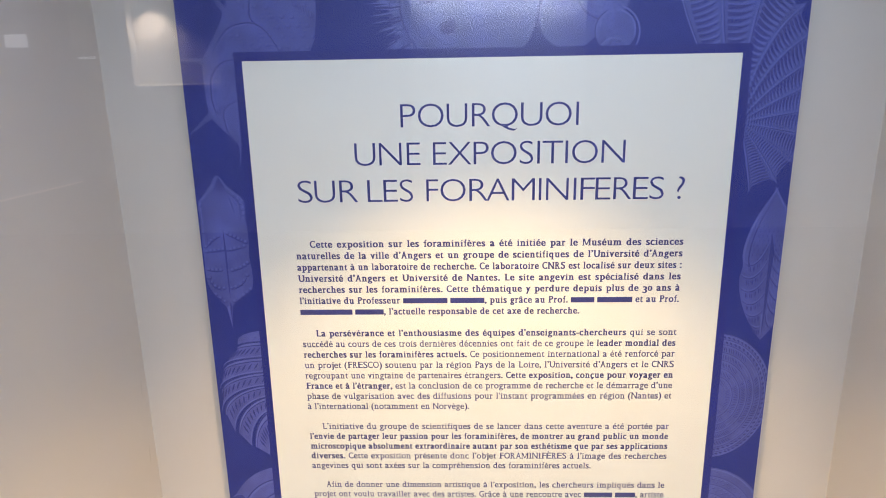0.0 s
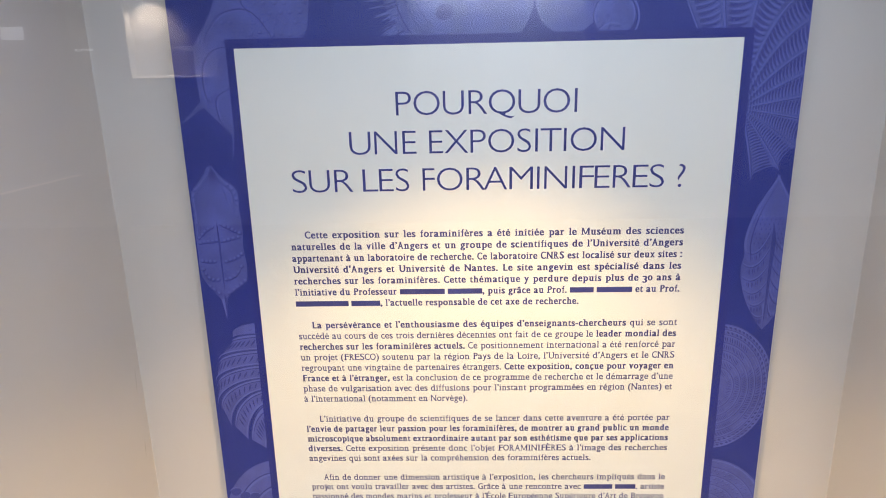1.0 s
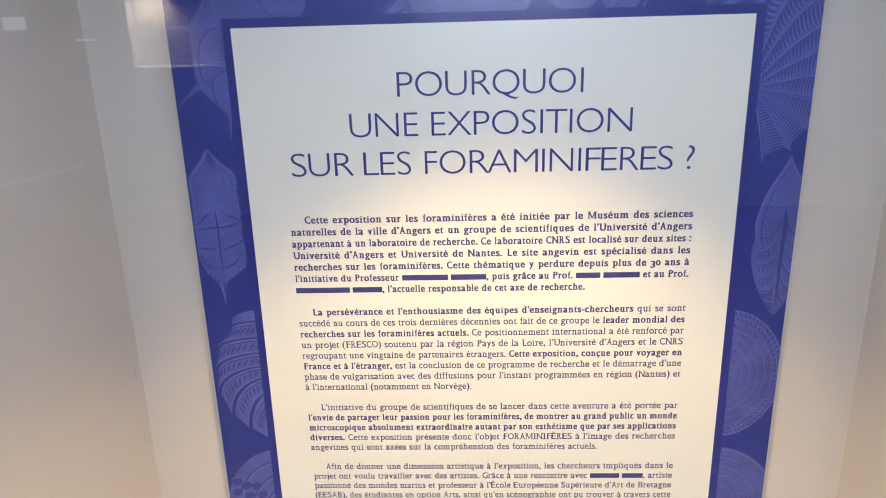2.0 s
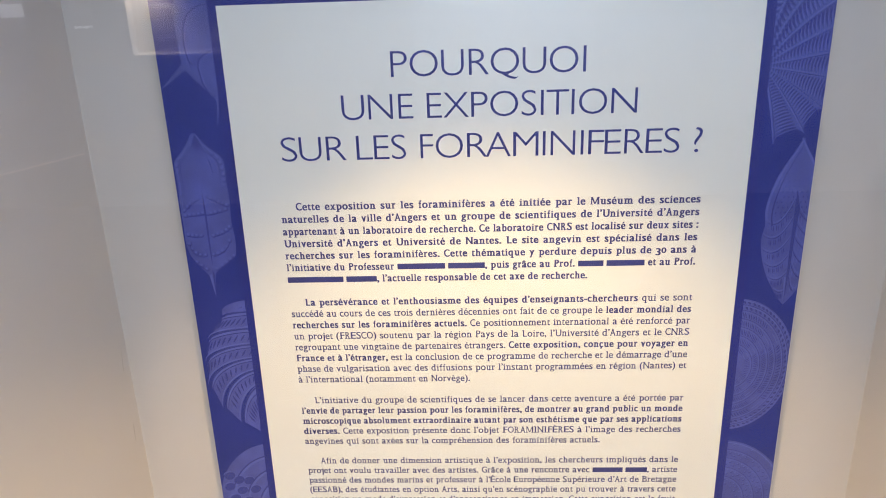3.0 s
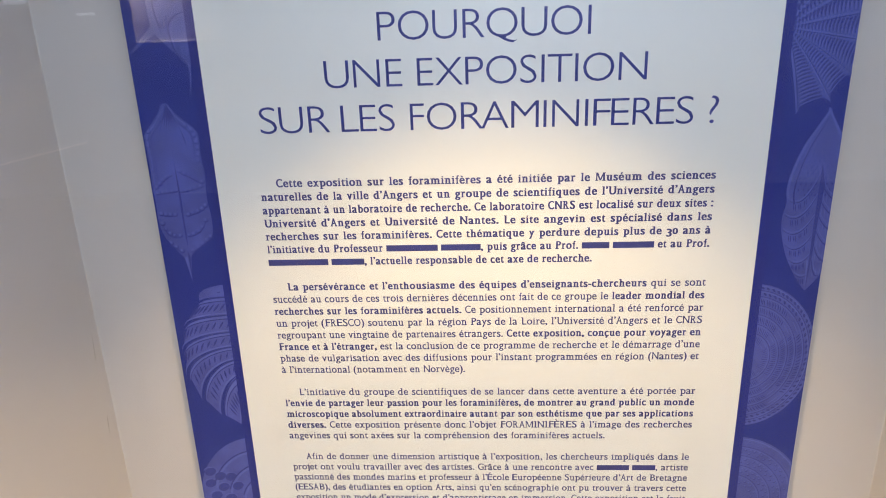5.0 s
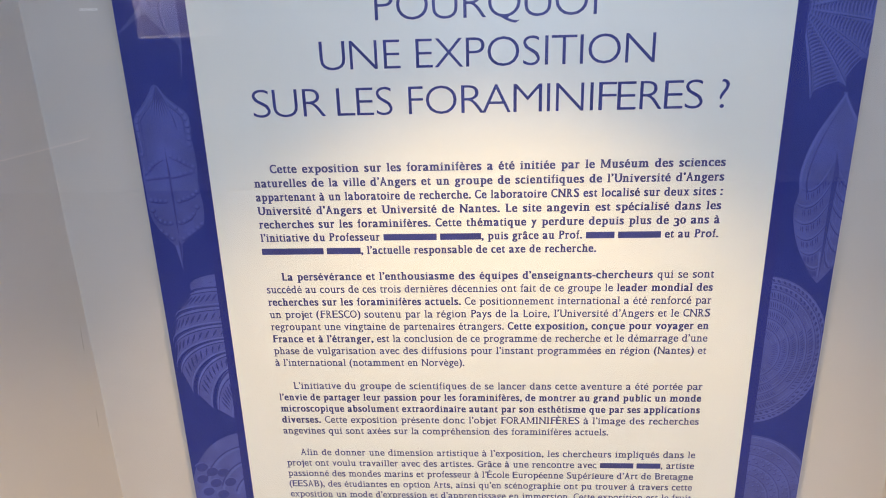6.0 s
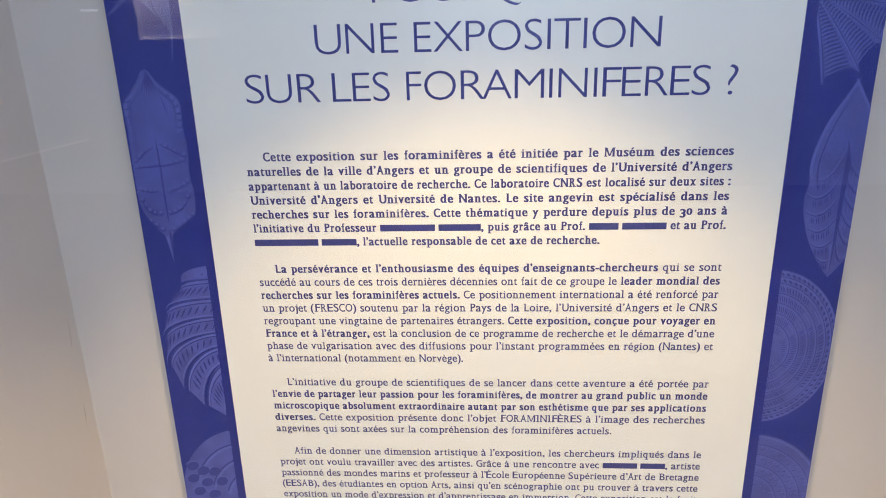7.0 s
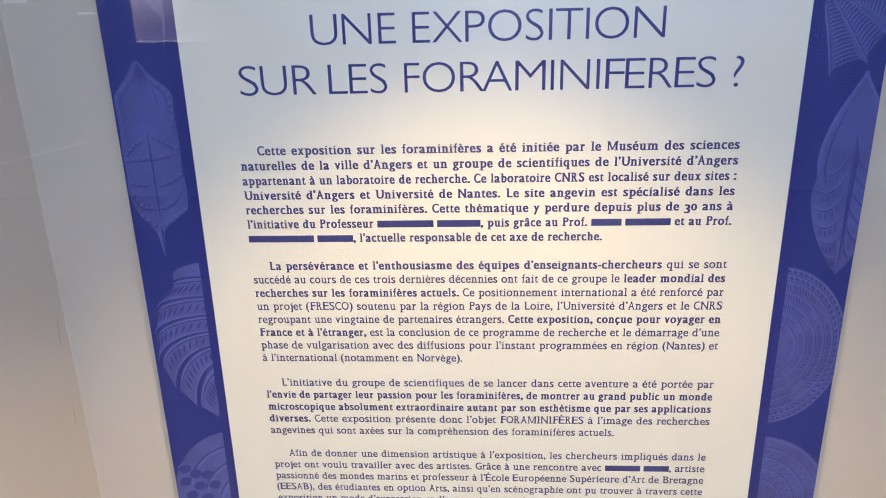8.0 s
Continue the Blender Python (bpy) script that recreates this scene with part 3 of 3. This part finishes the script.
def draw_fan_shell():
    """Wide fan of curved ribs with cross bars, scalloped between the tips."""
    art = Art(17)
    root = (0.322, 1.471)
    tips = [(0.232, 1.640), (0.285, 1.668), (0.345, 1.668), (0.390, 1.616), (0.407, 1.584), (0.416, 1.553), (0.418, 1.523), (0.416, 1.487), (0.410, 1.455), (0.400, 1.418), (0.3785, 1.391), (0.3435, 1.3785)]
    bend = [(0.255, 1.56), (0.285, 1.56), (0.315, 1.57), (0.335, 1.575), (0.348, 1.555), (0.358, 1.525), (0.362, 1.500), (0.362, 1.480), (0.362, 1.464), (0.360, 1.450), (0.352, 1.436), (0.336, 1.43)]
    ribs = [bezier(root, b, t, 24) for b, t in zip(bend, tips)]
    for i, (a, b) in enumerate(zip(ribs, ribs[1:])):
        cut = bezier(a[-1], tuple(0.5 * (a[18][j] + b[18][j]) for j in (0, 1)), b[-1], 8)
        art.poly("fill", a + cut[1:-1] + b[:0:-1])
        for k in range(3, 23):
            pa, pb = a[k], b[k]
            if math.hypot(pa[0] - pb[0], pa[1] - pb[1]) < 0.003:
                continue
            steps = (0.16, 0.34, 0.52, 0.70, 0.88)
            aim = (a[min(k + 1, 24)][0] - pa[0], a[min(k + 1, 24)][1] - pa[1])
            q = [(pa[0] + (pb[0] - pa[0]) * f - aim[0] * 0.5 * math.sin(math.pi * f), pa[1] + (pb[1] - pa[1]) * f - aim[1] * 0.5 * math.sin(math.pi * f)) for f in steps]
            gap = math.hypot(*aim)
            art.stroke("dark", q, gap * 0.62, gap * 0.50, gap * 0.08)
            art.stroke("light", [(x + aim[0] * 0.42, z + aim[1] * 0.42) for x, z in q], gap * 0.10, gap * 0.26, gap * 0.30)
    for r in ribs:
        art.stroke("light", r, 0.0012, 0.0026, 0.0012)
        art.stroke("dark", [(x + 0.0022, z - 0.0016) for x, z in r[4:]], 0.0003, 0.0012, 0.0006)
    art.build("fan_shell_print", "pale blue drawing of a ribbed fan shell")


def draw_leaf_shell():
    art = Art(18)
    rnd = art.rnd
    cx = 0.3802
    prof = smooth([(0.0, 1.3845), (0.008, 1.370), (0.024, 1.341), (0.0335, 1.313), (0.0365, 1.292), (0.0345, 1.276), (0.0375, 1.258), (0.0355, 1.238), (0.027, 1.210), (0.012, 1.182), (0.0, 1.166)])
    art.poly("fill", [(cx - w, z) for w, z in prof] + [(cx + w, z) for w, z in prof[-2:0:-1]])
    up = [p for p in prof if p[1] > 1.278]
    art.stroke("light", [(cx - w + 0.002, z) for w, z in up], 0.0012, 0.0030, 0.0024)
    art.stroke("light", [(cx + w - 0.002, z) for w, z in up], 0.0015, 0.0038, 0.003)
    art.stroke("dark", [(cx - w * 0.84 + 0.003, z - 0.004) for w, z in up[4:]], 0.0006, 0.0016, 0.0020)
    for r in range(8):
        for k in range(-4, 5):
            x, z = cx + 0.0058 * k + 0.002 * (r % 2), 1.331 - 0.0066 * r
            if abs(x - cx) < 0.026 and rnd.random() < 0.9:
                art.oval("dark", (x, z), 0.0009, 0.0013, 7)
    # the lower half: hanging curtains of arcs, the far side in shade
    art.poly("dark", [(cx, 1.322), (cx + 0.006, 1.296), (cx + 0.004, 1.262), (cx + 0.003, 1.216), (cx + 0.0005, 1.170), (cx - 0.0005, 1.25)])
    for k in range(6):
        z = 1.283 - 0.0185 * k
        w = [p for p in prof if p[1] <= z][0][0]
        a, b, m = (cx - w * 0.97, z), (cx - 0.001, z + 0.028 - 0.006 * k), (cx - w * 0.45, z - 0.017 * min(1.0, w / 0.034))
        art.stroke("light", bezier(a, m, b), 0.0006, 0.0020, 0.0006)
        art.stroke("dark", [(x, zz - 0.0024) for x, zz in bezier(a, m, b)], 0.0003, 0.0014, 0.0004)
        for j in range(8):
            p = bezier(a, m, b, 18)[4 + int(j * 1.5)]
            art.stroke("dark", [(p[0], p[1] - 0.0045), (p[0] + 0.0004, p[1] - 0.0085), (p[0] + 0.001, p[1] - 0.012)], 0.0006, 0.0012, 0.0003)
        art.stroke("light", bezier((cx + 0.004, z + 0.02), (cx + 0.45 * w, z - 0.008), (cx + w * 0.98, z + 0.002)), 0.0004, 0.0016, 0.0005)
        art.stroke("dark", bezier((cx + 0.003, z + 0.015), (cx + 0.45 * w, z - 0.012), (cx + w * 0.96, z - 0.003)), 0.0006, 0.0018, 0.0006)
        for j in range(4):
            art.stroke("light", [(cx + 0.006 + 0.004 * j, z + 0.004), (cx + 0.006 + 0.004 * j, z - 0.006)], 0.0010, 0.0005)
    art.poly("light", [(cx - 0.003, 1.205), (cx - 0.0005, 1.205), (cx - 0.0005, 1.168)])
    art.build("leaf_shell_print", "pale blue drawing of a leaf-shaped shell")


def ring_disc(seed, c, rx, rz, rings, label, dots):
    """A disc of rings filled with short radial ticks, or with pimples."""
    art = Art(seed)
    rnd = art.rnd
    art.oval("fill", c, rx, rz, 60)
    worn = () if dots else ((24, 44), (-60, -42))
    for s0, s1, count, wd in rings:
        if s1 < 0.95:
            art.arc("dark", c, rx * s1, rz * s1, -100, 100, 0.0007, 50)
        art.arc("light", c, rx * (s1 - 0.02), rz * (s1 - 0.02), -100, 100, 0.0015 if s1 > 0.9 else 0.0007, 50)
        for k in range(count):
            a = radians(-98 + 196 * (k + 0.5) / count) + rnd.uniform(-0.01, 0.01)
            if any(a0 < math.degrees(a) < a1 for a0, a1 in worn) and s1 < 0.85:
                continue
            if dots and rnd.random() < 0.5:
                art.oval("light", (c[0] + rx * (s0 + 0.75 * (s1 - s0)) * math.cos(a), c[1] + rz * (s0 + 0.75 * (s1 - s0)) * math.sin(a)), 0.0013, 0.0010, 7)
            if dots:
                s = s0 + (s1 - s0) * (0.35 + 0.3 * (k % 2))
                art.bump((c[0] + rx * s * math.cos(a), c[1] + rz * s * math.sin(a)), wd)
            else:
                q = [(c[0] + rx * s * math.cos(a + 0.05 * t), c[1] + rz * s * math.sin(a + 0.05 * t)) for s, t in ((s0 + 0.02, 0.0), (0.5 * (s0 + s1), 0.5), (s1 - 0.03, 1.0))]
                art.stroke("dark", q, wd * 0.7, wd * 1.25, wd * 0.4)
                art.stroke("light", [(x + 0.0009 * math.sin(a), z - 0.0009 * math.cos(a) + wd * 0.6) for x, z in q], wd * 0.3, wd * 0.6, wd * 0.2)
    if not dots:
        # smooth sectors where the ticks are worn flat
        for a0, a1 in worn:
            for k in range(11):
                f = 0.24 + 0.06 * k
                art.arc("light", c, rx * f, rz * f, a0 + rnd.uniform(0, 6), a1 - rnd.uniform(0, 6), 0.0010, 8)
    art.build("ringed_shell_print", label)


draw_webbed_shell()
draw_plated_cone()
draw_whorled_shell()
draw_dome_shell()
draw_spiny_globe()
draw_bubble_shell()
draw_fan_shell()
draw_leaf_shell()
ring_disc(19, (0.322, 1.077), 0.0815, 0.0985, ((0.20, 0.34, 34, 0.0007), (0.34, 0.47, 48, 0.0008), (0.47, 0.60, 62, 0.0009), (0.60, 0.72, 72, 0.0010), (0.72, 0.84, 60, 0.0013), (0.84, 0.92, 36, 0.0024), (0.92, 0.995, 42, 0.0024)), "pale blue drawing of a disc shell with ticked rings", False)
ring_disc(20, (0.320, 0.8615), 0.0960, 0.1000, ((0.25, 0.42, 22, 0.0018), (0.42, 0.57, 30, 0.0019), (0.57, 0.72, 40, 0.0019), (0.72, 0.86, 46, 0.0017), (0.86, 0.99, 24, 0.0013)), "pale blue drawing of a disc shell with pimpled rings", True)


# ---- writing ----
def glyphs(text, weight):
    """Corners, faces and outer edges of a text in the built-in font, 1 unit to the em."""
    cu = bpy.data.curves.new("text", "FONT")
    cu.body, cu.size, cu.resolution_u, cu.offset, cu.fill_mode = text, 1.0, 4, weight, "FRONT"
    ob = bpy.data.objects.new("text", cu)
    me = bpy.data.meshes.new_from_object(ob)
    v = [(p.co.x, p.co.y) for p in me.vertices]
    f = [list(p.vertices) for p in me.polygons]
    use = {}
    for p in me.polygons:
        for e in p.edge_keys:
            use[e] = use.get(e, 0) + 1
    rim = [e for e, n in use.items() if n == 1]
    bpy.data.objects.remove(ob)
    bpy.data.curves.remove(cu)
    bpy.data.meshes.remove(me)
    return v, f, rim


def height(ch):
    ys = [p[1] for p in glyphs(ch, 0.0)[0]]
    return min(ys), max(ys)


CAP, XH, ASC, DESC = height("H")[1], height("x")[1], height("l")[1], height("p")[0]


def with_serifs(v, f, rim, weight, reach=0.10):
    """Adds small slabs to the flat ends of upright strokes."""
    v, f = list(v), list(f)
    for a, b in rim:
        (xa, ya), (xb, yb) = v[a], v[b]
        wide = abs(xa - xb)
        if abs(ya - yb) > 0.006 or not 0.03 < wide < 0.21:
            continue
        x0, x1 = min(xa, xb), max(xa, xb)
        for level, foot in ((0.0 - weight, True), (DESC - weight, True), (XH + weight, False), (CAP + weight, False), (ASC + weight, False)):
            if abs(ya - level) < 0.014:
                left, right = reach, (reach if foot or reach < 0.08 else 0.0)
                y0, y1 = (ya, ya + SLAB) if foot else (ya - SLAB, ya)
                k = len(v)
                v += [(x0 - left, y0), (x1 + right, y0), (x1 + right, y1), (x0 - left, y1)]
                f.append([k, k + 1, k + 2, k + 3])
                break
    return v, f


# widths of the letters of a book face, in ems; other signs keep their own width
SLAB = 0.062
WIDTH = {}
for group, w in (("aáàâ", 0.56), ("bqoô", 0.61), ("cç", 0.50), ("dp", 0.63), ("eéèê", 0.53), ("f", 0.37), ("g", 0.56), ("hnu", 0.64), ("il", 0.335), ("j", 0.33),
                 ("kx", 0.58), ("m", 0.96), ("r", 0.46), ("s", 0.46), ("t", 0.38), ("vy", 0.56), ("w", 0.81), ("z", 0.50), ("A", 0.69), ("BR", 0.70), ("C", 0.65),
                 ("EÉÈF", 0.63), ("G", 0.72), ("I", 0.38), ("L", 0.60), ("M", 0.95), ("N", 0.80), ("O", 0.75), ("P", 0.62), ("S", 0.57), ("U", 0.76), ("V", 0.68), ("03", 0.56),
                 (".,:", 0.27), ("\u2019'", 0.23), ("-", 0.36), ("()", 0.38)):
    for ch in group:
        WIDTH[ch] = w
NARROW = ".,:\u2019'-()"
SIGNS = {}
XM = 0.0068            # height of the small letters, in metres
EM = XM / XH


def letter_m():
    """A capital M with upright stems, slanted middle strokes and flat serifs."""
    v, f = [], []
    for quad in (((0.07, 0), (0.13, 0), (0.13, 1), (0.07, 1)), ((0.80, 0), (0.93, 0), (0.93, 1), (0.80, 1)), ((0.07, 1), (0.20, 1), (0.52, 0.06), (0.44, 0.06)),
                 ((0.44, 0.06), (0.52, 0.06), (0.87, 1), (0.80, 1)), ((0.0, 0), (0.22, 0), (0.22, 0.07), (0.0, 0.07)), ((0.70, 0), (1.0, 0), (1.0, 0.07), (0.70, 0.07)),
                 ((0.0, 0.93), (0.16, 0.93), (0.16, 1), (0.0, 1)), ((0.84, 0.93), (1.0, 0.93), (1.0, 1), (0.84, 1))):
        f.append(list(range(len(v), len(v) + 4)))
        v += [(x * 0.95, y * CAP, len(f) % 3) for x, y in quad]
    return v, f


def sign(ch, bold):
    """Corners and faces of one letter, its sides at 0 and 1 and its heights in metres."""
    if (ch, bold) not in SIGNS:
        # a book face: upright strokes thick, level strokes thin
        weight, spread = (0.006, 0.034) if bold else (0.001, 0.012)
        if ch == "M":
            v, f = letter_m()
        else:
            v, f, rim = glyphs(ch, weight)
            if ch in "03":
                v = [(x, y * 0.70 if ch == "0" else y * 0.92 - 0.20) for x, y in v]
            if ch not in NARROW:
                stems = len(v)
                v, f = with_serifs(v, f, rim, weight, 0.02 if ch in "vwyV" else 0.045 if ch in "xkNAX" else 0.085)
                v = [(x, y, 0 if i < stems else 1 + (i - stems) // 4 % 2) for i, (x, y) in enumerate(v)]
        # every stroke lies on a thin coat of ink of its own
        v = [(*p, 0) if len(p) == 2 else p for p in v]
        n, base, faces = len(v), list(v), list(f)
        for k, dx in enumerate((-spread, spread)):
            v = v + [(x + dx, y, coat + 3 * (k + 1)) for x, y, coat in base]
            f = f + [[i + n * (k + 1) for i in q] for q in faces]
        x0, x1 = min(p[0] for p in v), max(p[0] for p in v)
        flat = lambda y: y * EM if ch in "03" else (XH + 0.84 * (y - XH) if y > XH else 0.88 * y if y < 0 else y) * EM
        SIGNS[ch, bold] = [((x - x0) / (x1 - x0), flat(y), coat * 0.00002) for x, y, coat in v], f, (x1 - x0) * EM
    return SIGNS[ch, bold]



LEFT, RIGHT, INDENT = -0.2710, 0.2625, 0.0200


def text_line(z, text, x0, x1, parent):
    """One line set between x0 and x1. *...* marks bold words, _n a plain bar n tenths of a letter wide."""
    bold, items = False, []
    for token in text.split(" "):
        if token.startswith("*"):
            bold, token = True, token[1:]
        end = token.endswith("*")
        token = token.rstrip("*")
        cells = []
        if token[0] == "_":
            digits = "".join(c for c in token if c.isdigit())
            cells.append(("", 0.056 * int(digits)))
            token = token[1 + len(digits):]
        cells += [(c, WIDTH.get(c, 0.6)) for c in token]
        items.append((bold, cells))
        bold = bold and not end
    ink = sum((1.03 if b else 1.0) * sum(w for _, w in cells) for b, cells in items)
    gaps = max(len(items) - 1, 1)
    low, high = 0.008, 0.016
    for _ in range(40):
        em = (low + high) / 2
        gap = 0.0042 * (em / 0.0117) ** 4
        low, high = (em, high) if ink * em + gaps * gap < x1 - x0 else (low, em)
    verts, faces, x = [], [], x0
    for b, cells in items:
        for c, w in cells:
            wide = w * em * (1.03 if b else 1.0)
            if c:
                v, f, own = sign(c, b)
                inner = min(own, wide * 0.9) if c in NARROW else wide - 0.00055
                px = x + (wide - inner) / 2
            else:
                v, f, inner, px = [(0, 0, 0), (1, 0, 0), (1, XM * 1.15, 0), (0, XM * 1.15, 0)], [[0, 1, 2, 3]], wide, x
            k = len(verts)
            verts += [(px + u * inner, L_TEXT - lift, z + h) for u, h, lift in v]
            faces += [[i + k for i in q] for q in f]
            x += wide
        x += gap
    mesh = bpy.data.meshes.new("text_line")
    mesh.from_pydata(verts, [], faces)
    mesh.materials.append(INK)
    ob = new("text_line", mesh)
    ob.parent, ob.matrix_parent_inverse = parent, UP
    return ob


PITCH, FIRST = 0.01655, 1.3070
TEXT = (
    ("*Cette exposition sur les foraminifères a été initiée par le Muséum des sciences",
     "*naturelles de la ville d\u2019Angers et un groupe de scientifiques de l\u2019Université d\u2019Angers",
     "*appartenant à un laboratoire de recherche. Ce laboratoire CNRS est localisé sur deux sites :",
     "*Université d'Angers et Université de Nantes. Le site angevin est spécialisé dans les",
     "*recherches sur les foraminifères. Cette thématique y perdure depuis plus de 30 ans à",
     "*l\u2019initiative du Professeur _94 _72, puis grâce au Prof. _49 _73 et au Prof.",
     "*_112 _61, l\u2019actuelle responsable de cet axe de recherche.|0.1250"),
    ("*La persévérance et l\u2019enthousiasme des équipes d\u2019enseignants-chercheurs* qui se sont",
     "succédé au cours de ces trois dernières décennies ont fait de ce groupe le *leader mondial des",
     "*recherches sur les foraminifères actuels.* Ce positionnement international a été renforcé par",
     "un projet (FRESCO) soutenu par la région Pays de la Loire, l\u2019Université d\u2019Angers et le CNRS",
     "regroupant une vingtaine de partenaires étrangers. *Cette exposition, conçue pour voyager en",
     "*France et à l\u2019étranger,* est la conclusion de ce programme de recherche et le démarrage d\u2019une",
     "phase de vulgarisation avec des diffusions pour l\u2019instant programmées en région (Nantes) et",
     "à l\u2019international (notamment en Norvège).|-0.0310"),
    ("L\u2019initiative du groupe de scientifiques de se lancer dans cette aventure a été portée par",
     "*l\u2019envie de partager leur passion pour les foraminifères, de montrer au grand public un monde",
     "*microscopique absolument extraordinaire autant par son esthétisme que par ses applications",
     "*diverses.* Cette exposition présente donc l\u2019objet FORAMINIFÈRES à l\u2019image des recherches",
     "angevines qui sont axées sur la compréhension des foraminifères actuels.|0.1510"),
    ("Afin de donner une dimension artistique à l\u2019exposition, les chercheurs impliqués dans le",
     "projet ont voulu travailler avec des artistes. Grâce à une rencontre avec _66 _47, artiste",
     "passionné des mondes marins et professeur à l\u2019École Européenne Supérieure d\u2019Art de Bretagne",
     "(EESAB), des étudiantes en option Arts, ainsi qu'en scénographie ont pu trouver à travers cette",
     "exposition un mode d\u2019expression et d\u2019apprentissage en immersion. Cette exposition est le fruit"),
)
row = 0
for para in TEXT:
    for i, line in enumerate(para):
        line, _, stop = line.partition("|")
        text_line(FIRST - PITCH * row, line, LEFT + (INDENT if i == 0 else 0), float(stop) if stop else RIGHT, panel)
        row += 1
    row += 1


def title_line(z, letters):
    """A line of thin capitals, each set between its own two sides."""
    verts, faces = [], []
    size = 0.0313 / CAP
    for ch, x0, x1 in letters:
        v, f, _ = glyphs(ch, -0.015)
        a, b = min(p[0] for p in v), max(p[0] for p in v)
        k = len(verts)
        verts += [(x0 + (px - a) / (b - a) * (x1 - x0), L_TEXT, z + py * size) for px, py in v]
        faces += [[i + k for i in q] for q in f]
    mesh = bpy.data.meshes.new("title_line")
    mesh.from_pydata(verts, [], faces)
    mesh.materials.append(TITLE_INK)
    ob = new("title_line", mesh)
    ob.parent, ob.matrix_parent_inverse = panel, UP
    ob["label"] = "thin blue capitals of the title"


title_line(1.4698, (("P", -0.119, -0.099), ("O", -0.096, -0.062), ("U", -0.058, -0.031), ("R", -0.025, -0.001), ("Q", 0.001, 0.035), ("U", 0.039, 0.067), ("O", 0.071, 0.105), ("I", 0.1108, 0.1142)))
title_line(1.4198, (("U", -0.182, -0.154), ("N", -0.149, -0.119), ("E", -0.112, -0.094), ("E", -0.077, -0.059), ("X", -0.057, -0.026), ("P", -0.023, -0.003), ("O", 0.0, 0.034), ("S", 0.038, 0.056), ("I", 0.0613, 0.0647), ("T", 0.068, 0.095), ("I", 0.0983, 0.1017), ("O", 0.107, 0.141), ("N", 0.146, 0.177)))
title_line(1.3702, (("S", -0.262, -0.242), ("U", -0.239, -0.211), ("R", -0.205, -0.180), ("L", -0.167, -0.147), ("E", -0.145, -0.126), ("S", -0.123, -0.105), ("F", -0.087, -0.071), ("O", -0.068, -0.034), ("R", -0.029, -0.004), ("A", -0.006, 0.025), ("M", 0.028, 0.059), ("I", 0.0643, 0.0677), ("N", 0.074, 0.104), ("I", 0.1108, 0.1142), ("F", 0.120, 0.139), ("E", 0.140, 0.160), ("R", 0.164, 0.188), ("E", 0.190, 0.210), ("S", 0.212, 0.231), ("?", 0.248, 0.258)))
